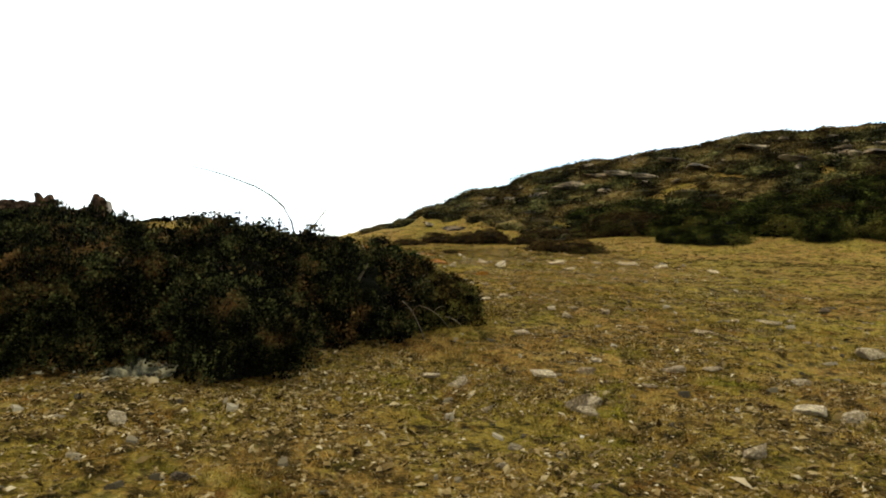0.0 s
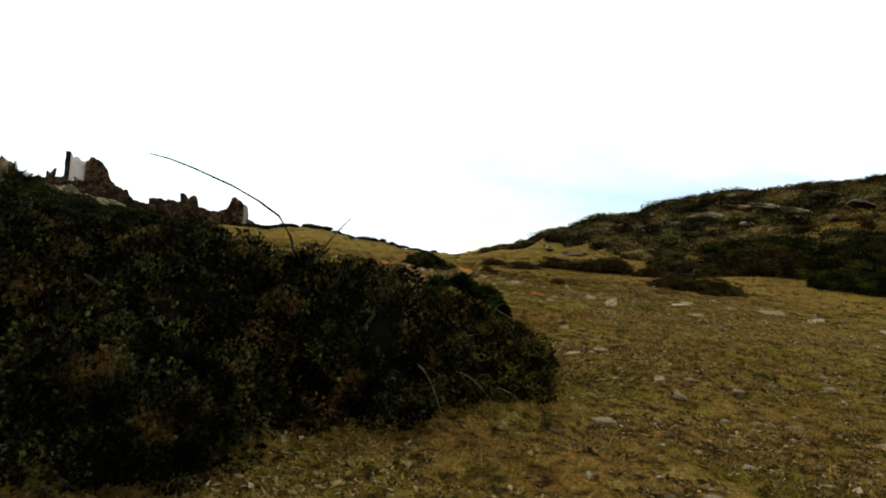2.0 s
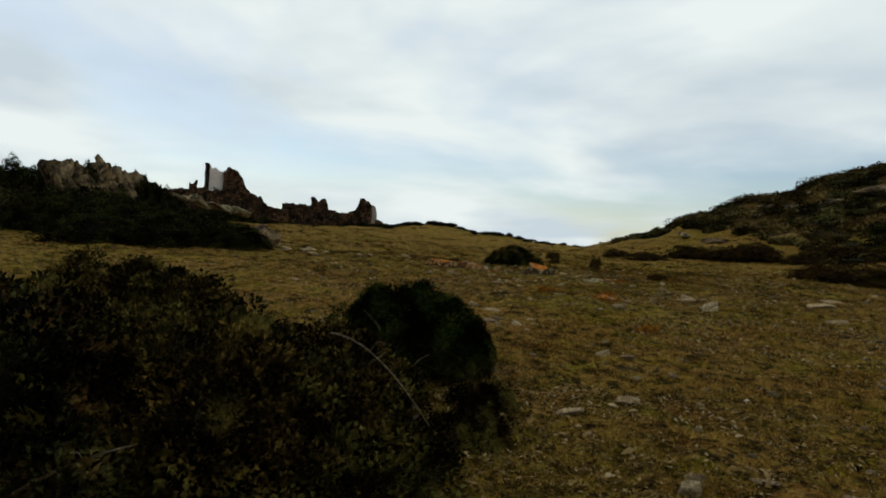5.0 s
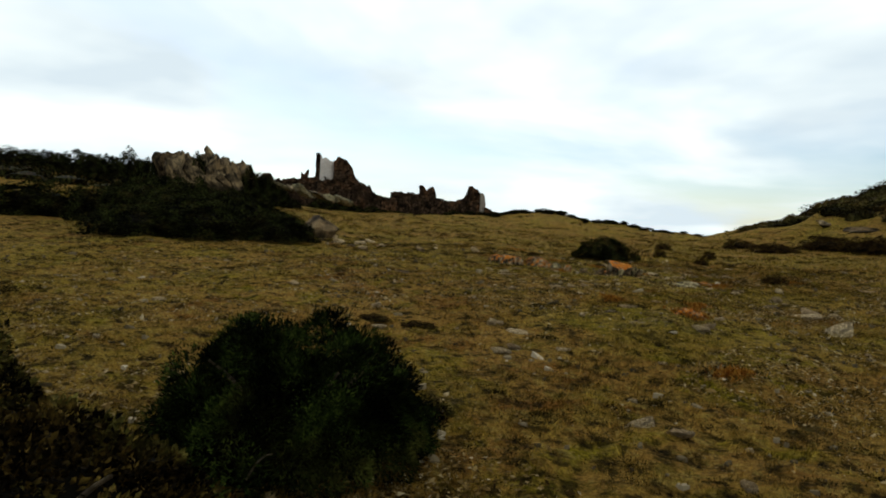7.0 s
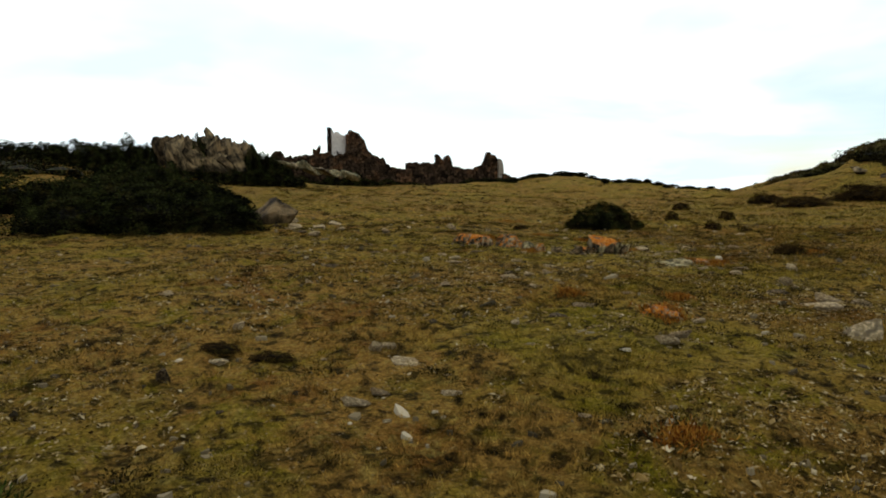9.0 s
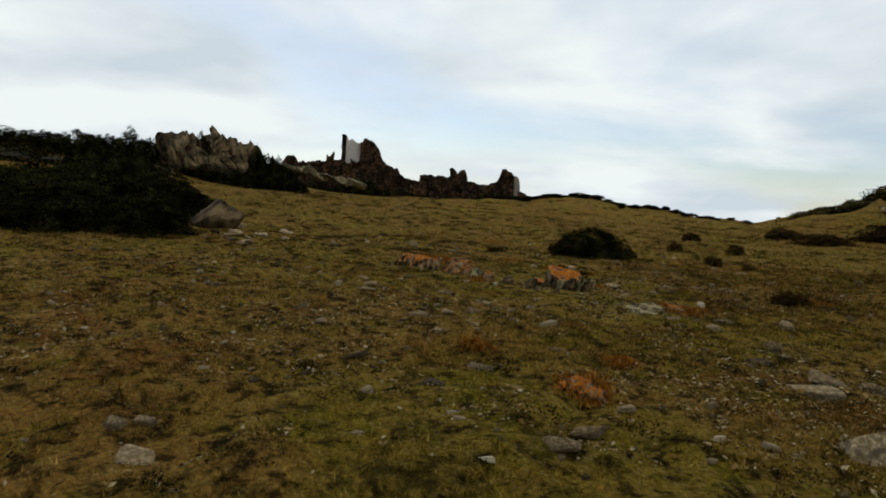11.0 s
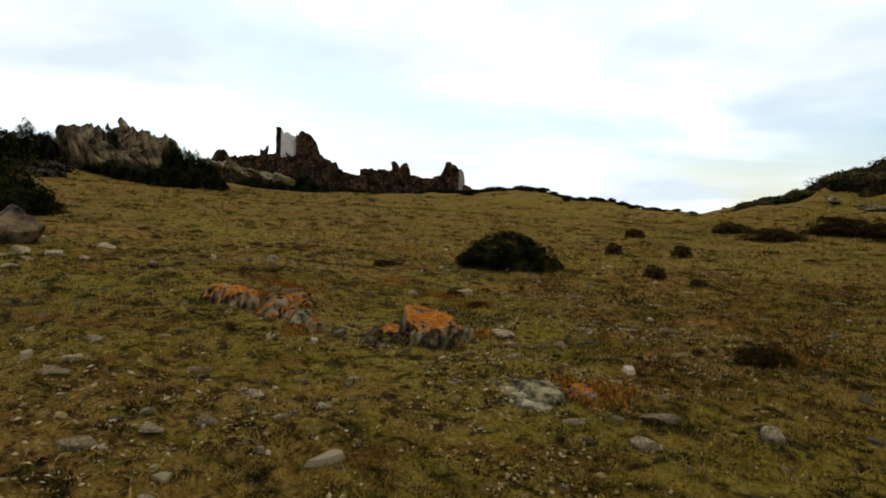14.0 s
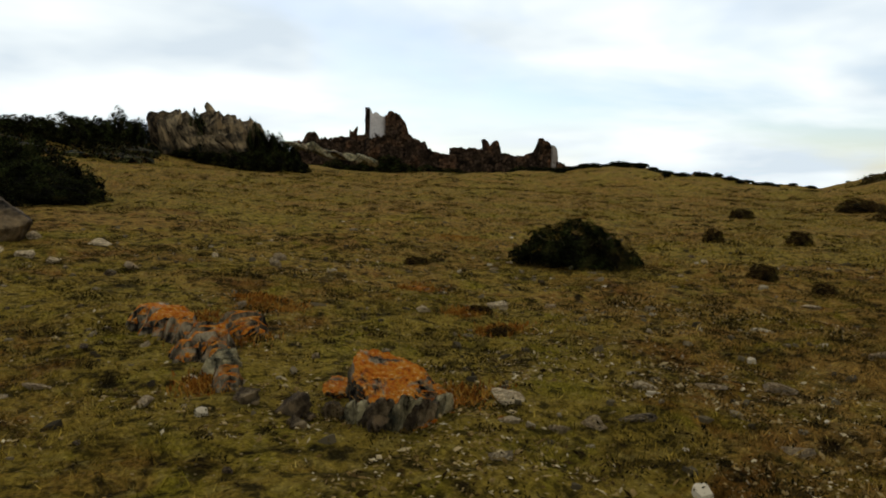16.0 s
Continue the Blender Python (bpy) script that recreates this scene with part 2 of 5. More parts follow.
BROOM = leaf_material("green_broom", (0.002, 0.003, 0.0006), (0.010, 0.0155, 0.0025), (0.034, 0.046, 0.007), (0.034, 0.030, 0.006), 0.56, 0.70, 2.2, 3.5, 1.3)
HILL = leaf_material("hill_scrub", (0.010, 0.009, 0.003), (0.036, 0.031, 0.008), (0.085, 0.070, 0.019), (0.088, 0.052, 0.014), 0.44, 0.58, 0.22, 0.45, 1.1)
FLANK = leaf_material("flank_scrub", (0.007, 0.008, 0.0015), (0.032, 0.034, 0.005), (0.085, 0.083, 0.012), (0.050, 0.034, 0.007), 0.50, 0.62, 1.1, 1.6, 1.1)
RUSTBUSH = leaf_material("rusty_scrub", (0.010, 0.006, 0.002), (0.042, 0.023, 0.006), (0.085, 0.050, 0.014), (0.045, 0.040, 0.008), 0.52, 0.66, 1.1, 2.6, 0.7)
# near-black core of the bushes: shade between the sprays, given as colour
INNER = island_material("crown_shade", [(0.0, (0.002, 0.0018, 0.0009)), (1.0, (0.0045, 0.0038, 0.0018))])
DEADWOOD = rock_material("dead_branch_bark", (0.02, 0.016, 0.012), (0.06, 0.05, 0.04), (0.03, 0.025, 0.02), scale=14.0)
WOOD = rock_material("dry_wood", (0.10, 0.075, 0.05), (0.30, 0.25, 0.19), (0.16, 0.12, 0.08), scale=14.0)
STONE = rock_material("pale_schist", (0.27, 0.20, 0.115), (0.70, 0.58, 0.40), (0.26, 0.19, 0.11))
SLATE = rock_material("grey_schist", (0.035, 0.025, 0.016), (0.25, 0.19, 0.12), (0.035, 0.025, 0.014))
LICHEN = rock_material("lichen_rock", (0.008, 0.006, 0.004), (0.38, 0.33, 0.25), (0.014, 0.010, 0.006), (0.44, 0.10, 0.003), 9.0, 0.39, 0.25)
CRAG = rock_material("crag_rock", (0.014, 0.011, 0.008), (0.27, 0.21, 0.135), (0.014, 0.013, 0.009), None, 1.3, 0.48, 0.3)
PALEROCK = rock_material("pale_lichened_schist", (0.014, 0.012, 0.008), (0.46, 0.41, 0.27), (0.08, 0.078, 0.045), None, 7.0, 0.48, 0.4)
RUBBLE = masonry_material("rubble_masonry", (0.010, 0.007, 0.004), (0.085, 0.055, 0.034))
PLASTER = masonry_material("plastered_masonry", (0.05, 0.038, 0.03), (0.14, 0.11, 0.085), (0.62, 0.55, 0.48))
RENDERED = masonry_material("rendered_masonry", (0.03, 0.022, 0.016), (0.09, 0.07, 0.05), (0.24, 0.20, 0.155))


# ---- the lie of the land ----
OX, OY = 1.0, 12.0
AZ = np.array([-180, -120, -75, -45, -33, -18, -8, 5, 20, 37, 50, 75, 120, 180.0])
R_NEAR = np.array([0, 8, 14, 22, 34.0])
Z_NEAR = np.array([
    [.69, .20, -.15, -.60, -1.3], [.69, .15, -.3, -.8, -1.5], [.69, .50, .45, .5, .9], [.69, .80, .90, 1.1, 2.4],
    [.69, .92, 1.0, 1.25, 2.7], [.69, 1.02, 1.2, 1.6, 2.4], [.69, 1.11, 1.35, 1.5, 1.75], [.69, 1.2, 1.36, 1.42, 1.75],
    [.69, 1.26, 1.36, 1.36, 1.6], [.69, 1.28, 1.52, 1.7, 2.2], [.69, 1.27, 1.65, 2.0, 2.6], [.69, 1.15, 1.45, 1.8, 2.5],
    [.69, .75, .85, 1.0, 1.5], [.69, .20, -.15, -.60, -1.3]])
AZ_C = np.array([-180, -110, -60, -41, -28, -20, -15, -9, -3.5, 1.5, 6, 11, 15, 20, 24, 26, 29, 38, 48, 58, 66, 78, 110, 180.0])
R_C = np.array([90, 80, 66, 61, 63, 66, 68, 70, 74, 78, 83, 88, 90, 93, 95, 96, 97, 96, 80, 66, 72, 76, 90, 90.0])
Z_C = np.array([-4, -1, 9.4, 12.5, 12.2, 11.6, 11.0, 9.9, 8.5, 6.6, 4.5, 2.85, 3.1, 4.2, 5.1, 4.9, 4.2, 3.4, 3.9, 5.2, 6.3, 7.2, 3.0, -4.0])


def lerp_rows(a, knots, table):
    i = np.clip(np.searchsorted(knots, a) - 1, 0, len(knots) - 2)
    f = np.clip((a - knots[i]) / (knots[i + 1] - knots[i]), 0, 1)
    f = f * f * (3 - 2 * f)
    if table.ndim == 2:
        f = f[:, None]
    return table[i] * (1 - f) + table[i + 1] * f


def ground_z(x, y):
    """The lie of the land: a gentle slope, a shallow saddle, and hills on both sides."""
    x, y = np.atleast_1d(np.asarray(x, float)), np.atleast_1d(np.asarray(y, float))
    dx, dy = x - OX, y - OY
    r, a = np.hypot(dx, dy), np.degrees(np.arctan2(-dx, dy))
    rows = lerp_rows(a, AZ, Z_NEAR)
    rc, zc = lerp_rows(a, AZ_C, R_C), lerp_rows(a, AZ_C, Z_C)
    i = np.clip(np.searchsorted(R_NEAR, r) - 1, 0, 3)
    k = np.arange(len(r))
    f = np.clip((r - R_NEAR[i]) / (R_NEAR[i + 1] - R_NEAR[i]), 0, 1)
    slope = np.gradient(rows, axis=1) / np.gradient(R_NEAR)[None]
    h = R_NEAR[i + 1] - R_NEAR[i]
    near = (rows[k, i] * (2 * f ** 3 - 3 * f ** 2 + 1) + slope[k, i] * h * (f ** 3 - 2 * f ** 2 + f)
            + rows[k, i + 1] * (3 * f ** 2 - 2 * f ** 3) + slope[k, i + 1] * h * (f ** 3 - f ** 2))
    g = np.clip((r - 34) / (rc - 34), 0, 1)
    z34 = rows[:, 4]
    s34 = np.clip(slope[:, 4], -0.05, 0.2) * (rc - 34)
    far = z34 + s34 * (g ** 3 - 2 * g ** 2 + g) + (zc - z34) * (3 * g ** 2 - 2 * g ** 3)
    b = np.clip((r - rc) / 400, 0, 1)
    back = zc - (zc + 12) * (1 - (1 - b) ** 2)
    return np.where(r < 34, near, np.where(r < rc, far, back))


# ---- making meshes ----
def grid_noise(x, y, seed=0):
    """Smooth value noise, 0 to 1."""
    xi, yi = np.floor(x).astype(np.int64), np.floor(y).astype(np.int64)
    fx, fy = x - xi, y - yi
    fx, fy = fx * fx * (3 - 2 * fx), fy * fy * (3 - 2 * fy)

    def h(a, b):
        n = (a * 374761393 + b * 668265263 + seed * 1442695041) & 0xFFFFFFFF
        n = ((n ^ (n >> 13)) * 1274126177) & 0xFFFFFFFF
        return ((n ^ (n >> 16)) & 0xFFFF) / 65535.0
    return (h(xi, yi) * (1 - fx) + h(xi + 1, yi) * fx) * (1 - fy) + (h(xi, yi + 1) * (1 - fx) + h(xi + 1, yi + 1) * fx) * fy


def relief(x, y):
    """Hummocks of the turf."""
    return (0.06 * (grid_noise(x * 1.3, y * 1.3, 3) - 0.5) + 0.06 * (grid_noise(x * 3.7, y * 3.7, 5) - 0.5) + 0.05 * (grid_noise(x * 7, y * 7, 7) - 0.5))


def far_relief(x, y):
    r = np.hypot(x - OX, y - OY)
    return np.clip((r - 30) / 30, 0, 1) * (0.9 * (grid_noise(x * 0.16, y * 0.16, 11) - 0.5) + 0.5 * (grid_noise(x * 0.5, y * 0.5, 13) - 0.5))


def land(x, y):
    x, y = np.atleast_1d(np.asarray(x, float)), np.atleast_1d(np.asarray(y, float))
    return ground_z(x, y) + relief(x, y) + far_relief(x, y)


def land_at(x, y):
    return float(land(x, y)[0])


def mesh_from(name, verts, faces, material, smooth=False):
    me = bpy.data.meshes.new(name)
    verts, faces = np.asarray(verts, np.float32), np.asarray(faces, np.int32)
    k = faces.shape[1]
    me.vertices.add(len(verts))
    me.vertices.foreach_set("co", verts.ravel())
    me.loops.add(faces.size)
    me.loops.foreach_set("vertex_index", faces.ravel())
    me.polygons.add(len(faces))
    me.polygons.foreach_set("loop_start", np.arange(0, faces.size, k, dtype=np.int32))
    me.update(calc_edges=True)
    me.polygons.foreach_set("use_smooth", np.full(len(faces), smooth))
    me.materials.append(material)
    me.validate()
    return me


def part(name, mesh, parent, label=""):
    ob = new(name, mesh)
    ob.parent = parent
    return tagged(ob, label)


def base(name, x, y, z, turn=0.0, **tags):
    ob = new(name)
    ob.matrix_world = pose(x, y, z, 0, 0, turn)
    return tagged(ob, **tags)


def ball(levels):
    bm = bmesh.new()
    bmesh.ops.create_icosphere(bm, subdivisions=levels, radius=1.0)
    bm.verts.ensure_lookup_table()
    v = np.array([p.co[:] for p in bm.verts])
    f = np.array([[q.index for q in p.verts] for p in bm.faces])
    bm.free()
    return v, f


BALL1, BALL2, BALL3, BALL4, BALL5 = ball(1), ball(2), ball(3), ball(4), ball(5)


def lumps(v, scale, seed):
    return np.array([noise.noise((p[0] * scale + seed * 7.3, p[1] * scale - seed * 3.1, p[2] * scale + seed)) for p in v])


def rock_mesh(name, material, seed, size, level=BALL3, cuts=11, rough=0.05, lean=0.0, top=None, grooves=0.0, boxy=1.0):
    """A broken stone: a ball cut by random planes into facets, roughened; top is the normal of one broad bedding face, grooves the depth of its weathered sides."""
    rng = np.random.default_rng(seed)
    v, f = level[0].copy(), level[1]
    if boxy < 1:
        v = np.sign(v) * np.abs(v) ** boxy
        v = v / np.abs(v).max()
    if grooves:
        side = np.minimum(1, np.hypot(v[:, 0], v[:, 1]))
        g = lumps(v * np.array([1, 1, 0.12]), 5.0, seed + 2) + 0.6 * lumps(v * np.array([1, 1, 0.16]), 11.0, seed + 3)
        v[:, :2] *= (1 + grooves * g * side)[:, None]
    for i in range(cuts):
        d = rng.normal(size=3)
        d /= np.linalg.norm(d)
        keep = rng.uniform(0.36, 0.72)
        if top is not None and i == 0:
            d, keep = np.asarray(top) / np.linalg.norm(top), 0.34
        over = v @ d - keep
        v = v - np.outer(np.maximum(over, 0), d) * (0.98 if i else 0.94)
    n = v / np.maximum(np.linalg.norm(v, axis=1, keepdims=True), 1e-6)
    v = v + n * (lumps(v, 2.6, seed)[:, None] * rough + lumps(v, 7.0, seed + 5)[:, None] * rough * 0.7)
    lo, hi = v.min(0), v.max(0)
    v = (v - (lo + hi) / 2) / (hi - lo)
    v[:, 0] += lean * v[:, 2]
    v = v * np.asarray(size)
    return mesh_from(name, v, f, material)


def leaves(points, outward, length, width, rng, spread=0.8):
    """Bent, pointed leaves: two triangles each."""
    n = len(points)
    d = outward + rng.normal(scale=spread, size=(n, 3))
    d /= np.linalg.norm(d, axis=1, keepdims=True)
    s = np.cross(d, rng.normal(size=(n, 3)))
    s /= np.maximum(np.linalg.norm(s, axis=1, keepdims=True), 1e-6)
    u = np.cross(s, d)
    ln = length * rng.uniform(0.6, 1.4, (n, 1))
    wd = width * rng.uniform(0.6, 1.4, (n, 1))
    a, b = points, points + d * ln
    m = points + d * ln * 0.5 + u * ln * 0.12
    verts = np.stack([a, m + s * wd, b, m - s * wd], 1).reshape(-1, 3)
    k = np.arange(n)[:, None] * 4
    faces = np.concatenate([np.hstack([k, k + 1, k + 2]), np.hstack([k, k + 2, k + 3])])
    return verts, faces


def tube(points, r0, r1, sides=6):
    pts = [Vector(p) for p in points]
    verts, faces = [], []
    for i, p in enumerate(pts):
        t = (pts[min(i + 1, len(pts) - 1)] - pts[max(i - 1, 0)]).normalized()
        a = t.orthogonal().normalized()
        b = t.cross(a)
        r = r0 + (r1 - r0) * i / (len(pts) - 1)
        for k in range(sides):
            w = 2 * math.pi * k / sides
            verts.append(p + a * math.cos(w) * r + b * math.sin(w) * r)
    for i in range(len(pts) - 1):
        for k in range(sides):
            faces.append((i * sides + k, i * sides + (k + 1) % sides, (i + 1) * sides + (k + 1) % sides, (i + 1) * sides + k))
    return np.array([v[:] for v in verts]), np.array(faces)


def arc(p0, p1, rise, n=12, sag=1.0):
    p0, p1 = Vector(p0), Vector(p1)
    return [p0.lerp(p1, i / n) + Vector((0, 0, rise * (1 - (2 * (i / n) ** sag - 1) ** 2))) for i in range(n + 1)]


def joined(pieces):
    vs, fs, k = [], [], 0
    for v, f in pieces:
        vs.append(v)
        fs.append(f + k)
        k += len(v)
    return np.concatenate(vs), np.concatenate(fs)


def shrub_meshes(seed, rx, ry, h, lump, per, leaf, leaf_mat, ragged=0.22, spread=0.6, slim=0.36, fill=0.9):
    """Crown of many small leaves in round sprays over a lumpy mound, a near-black core that puts shade between them,
    and stems.
    """
    rng = np.random.default_rng(seed)
    size = np.array([rx, ry, h])
    clumps = int(fill * 2.1 * (rx * ry + rx * h + ry * h) / lump ** 2)
    d = rng.normal(size=(clumps, 3))
    d[:, 2] = np.abs(d[:, 2]) * 0.9 + 0.02
    d /= np.linalg.norm(d, axis=1, keepdims=True)
    swell = 1 + ragged * (lumps(d, 2.3, seed) * 1.3 + lumps(d, 5.5, seed + 9) * 0.8)
    big = lump * rng.uniform(0.6, 1.3, clumps)
    centre = d * swell[:, None] * rng.uniform(0.84, 1.03, (clumps, 1)) * (size - 0.8 * lump)
    k = np.repeat(np.arange(clumps), per)
    o = rng.normal(size=(len(k), 3)) + d[k] * 0.7 + np.array([0, 0, 0.35])
    o /= np.linalg.norm(o, axis=1, keepdims=True)
    pts = centre[k] + o * (big[k] * rng.uniform(0.35, 1.0, len(k)) ** 0.5)[:, None]
    pts[:, 2] = np.maximum(pts[:, 2], 0.01)
    cv, cf = leaves(pts, o * 0.8 + d[k] * 0.4, leaf * 1.15, leaf * slim, rng, spread)
    # added solid core, coloured as the shade deep in the crown
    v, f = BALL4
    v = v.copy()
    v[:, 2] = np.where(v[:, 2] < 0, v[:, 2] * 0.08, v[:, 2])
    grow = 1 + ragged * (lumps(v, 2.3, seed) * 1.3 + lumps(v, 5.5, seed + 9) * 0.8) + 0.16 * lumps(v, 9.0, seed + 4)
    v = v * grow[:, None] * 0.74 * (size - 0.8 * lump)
    stems = []
    for i in range(7):
        a = rng.uniform(0, 2 * math.pi)
        tip = np.array([math.cos(a) * rx * 0.6, math.sin(a) * ry * 0.6, h * 0.7])
        stems.append(tube(arc((math.cos(a) * rx * 0.08, math.sin(a) * ry * 0.08, -0.03), tip, h * 0.1, 6), 0.03 * min(1, h), 0.008, 5))
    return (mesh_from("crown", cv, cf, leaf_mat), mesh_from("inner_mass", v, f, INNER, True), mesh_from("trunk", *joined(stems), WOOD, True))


def shrub(x, y, meshes, label, name="shrub", category="shrub", group="", turn=0.0, sink=0.04):
    ob = base(name, x, y, land_at(x, y) - sink, turn, label=label, category=category, group=group)
    for n, me in zip(("crown", "inner_mass", "trunk"), meshes):
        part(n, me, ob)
    return ob


# ---- the ground: one sheet to the horizon ----
def axis(lo, hi, step, far):
    fine = np.arange(lo, hi + step / 2, step)
    grow, d, a = [], step, 0.0
    while a < far:
        d = min(d * 1.09, 1.1) if a < 95 else d * 1.35
        a += d
        grow.append(a)
    grow = np.array(grow)
    return np.concatenate([lo - grow[::-1], fine, hi + grow])


gx, gy = axis(-11.0, 8.0, 0.11, 2500.0), axis(-1.5, 29.0, 0.11, 2500.0)
mx, my = np.meshgrid(gx, gy)
gv = np.stack([mx.ravel(), my.ravel(), land(mx.ravel(), my.ravel())], 1)
ni, nj = len(gx), len(gy)
gi = (np.arange(nj - 1)[:, None] * ni + np.arange(ni - 1)[None]).ravel()
gf = np.stack([gi, gi + 1, gi + 1 + ni, gi + ni], 1)
ground = tagged(new("ground", mesh_from("ground", gv, gf, TURF, True)), "dry hillside turf with brown earth and pale stone chips", "ground", kind="structure")


# ---- turf grass and litter ----
def scatter(n, seed, x0, x1, y0, y1, centre_pull=2.0, patchy=0.25):
    """Points that thin out away from the strip walked."""
    rng = np.random.default_rng(seed)
    total = n * (4 if patchy < 0.3 else 12)
    x, y = rng.uniform(x0, x1, total), rng.uniform(y0, y1, total)
    way = 1.2 - 0.05 * np.maximum(y - 14, 0)
    d = np.abs(x - way) / centre_pull
    keep = rng.uniform(size=total) < 1 / (1 + d * d * 0.22)
    patch = grid_noise(x * 0.9, y * 0.9, seed) * 0.6 + grid_noise(x * 3, y * 3, seed + 1) * 0.4
    keep &= rng.uniform(size=total) < np.clip((patch - patchy) * (2.2 if patchy < 0.3 else 6.0), 0.06 if patchy < 0.3 else 0.02, 1)
    x, y = x[keep][:n], y[keep][:n]
    return x, y, rng


def grass_stuff(name, n, blades, height, width, seed, material, label, box, lean=0.8):
    x, y, rng = scatter(n, seed, *box)
    z = land(x, y)
    k = np.repeat(np.arange(len(x)), blades)
    m = len(k)
    root = np.stack([x, y, z], 1)[k] + np.concatenate([rng.normal(scale=0.028, size=(m, 2)), np.zeros((m, 1))], 1)
    a = rng.uniform(0, 2 * math.pi, m)
    side = np.stack([np.cos(a), np.sin(a), np.zeros(m)], 1) * (width * rng.uniform(0.6, 1.4, (m, 1)))
    tip = root + np.concatenate([rng.normal(scale=lean, size=(m, 2)), np.ones((m, 1))], 1) * (height * rng.uniform(0.4, 1.5, (m, 1)))
    root[:, 2] -= 0.01
    v = np.stack([root - side, root + side, tip], 1).reshape(-1, 3)
    f = np.arange(m * 3).reshape(-1, 3)
    return tagged(new(name, mesh_from(name, v, f, material)), label, "grass", kind="stuff")


def litter_stuff(name, n, seed, box, size, material):
    x, y, rng = scatter(n, seed, *box)
    m = len(x)
    z = land(x, y) + 0.012
    c = np.stack([x, y, z], 1)
    tilt = rng.normal(scale=0.35, size=(m, 3))
    up = np.array([0, 0, 1.0]) + tilt
    up /= np.linalg.norm(up, axis=1, keepdims=True)
    s = np.cross(up, rng.normal(size=(m, 3)))
    s /= np.linalg.norm(s, axis=1, keepdims=True)
    t = np.cross(up, s)
    a = size * rng.lognormal(0, 0.45, (m, 1))
    b = a * rng.uniform(0.16, 0.75, (m, 1))
    hgt = up * a * rng.uniform(0.1, 0.55, (m, 1))
    v = np.stack([c + s * a, c + t * b, c - s * a, c - t * b, c + hgt], 1).reshape(-1, 3)
    k = np.arange(m)[:, None] * 5
    f = np.concatenate([np.hstack([k + i, k + (i + 1) % 4, k + 4]) for i in range(4)])
    return tagged(new(name, mesh_from(name, v, f, material)), "beige stone chips and curled dead leaf litter on the turf", "litter", kind="stuff")


grass_stuff("turf_grass", 80000, 6, 0.032, 0.004, 21, GRASS, "short dry yellow-green turf grass in tufts", (-11, 9, 0.5, 30))
grass_stuff("far_turf_grass", 22000, 5, 0.07, 0.010, 22, GRASS, "tussocks of dry grass on the slope", (-40, 22, 29, 66, 18.0))
litter_stuff("leaf_litter", 52000, 31, (-5, 6, 1.2, 12, 2.2, 0.40), 0.0145, LEAFY)
litter_stuff("straw_litter", 26000, 37, (-4.5, 4.5, 1.2, 6.0, 4.0, 0.30), 0.0155, LEAFY)
litter_stuff("stone_chips", 76000, 33, (-9, 8, 11, 26, 2.0, 0.44), 0.0115, LITTER)


def flat_stones(name, n, seed, box, size):
    """Thin broken plates of schist lying all over the turf: many-sided, with a worn rim."""
    x, y, rng = scatter(n, seed, *box)
    m = len(x)
    a = np.arange(7) * (2 * math.pi / 7)
    r = size * np.minimum(rng.lognormal(0, 0.4, (m, 1)), 1.7) * rng.uniform(0.5, 1.3, (m, 7))
    wide = rng.uniform(0.4, 0.9, (m, 1))
    t = rng.uniform(0, 2 * math.pi, (m, 1))
    lx, ly = np.cos(a) * r, np.sin(a) * r * wide
    px, py = lx * np.cos(t) - ly * np.sin(t), lx * np.sin(t) + ly * np.cos(t)
    thick = size * rng.uniform(0.15, 0.6, (m, 1))
    tx, ty = rng.normal(scale=0.16, size=(2, m, 1))
    z = land(x, y)[:, None] + 0.004
    low = np.stack([x[:, None] + px * 1.05, y[:, None] + py * 1.05, z - 0.02 + px * tx + py * ty], -1)
    top = np.stack([x[:, None] + px * 0.86, y[:, None] + py * 0.86, z + thick * rng.uniform(0.75, 1.1, (m, 7)) + px * tx + py * ty], -1)
    hub = top.mean(1, keepdims=True) + np.array([0, 0, 0.004])
    v = np.concatenate([low, top, hub], 1).reshape(-1, 3)
    k = np.arange(m)[:, None] * 15
    f = []
    for i in range(7):
        j = (i + 1) % 7
        f += [np.hstack([k + i, k + j, k + 7 + j]), np.hstack([k + i, k + 7 + j, k + 7 + i]), np.hstack([k + 7 + i, k + 7 + j, k + 14])]
    return tagged(new(name, mesh_from(name, v, np.concatenate(f), PLATES)), "small flat broken schist plates strewn over the turf", "stones", kind="stuff")


flat_stones("stone_plates", 2300, 35, (-12, 9, 2.0, 31, 5.0, 0.36), 0.030)
flat_stones("large_stone_plates", 260, 36, (-13, 10, 3.5, 34, 6.0, 0.36), 0.058)


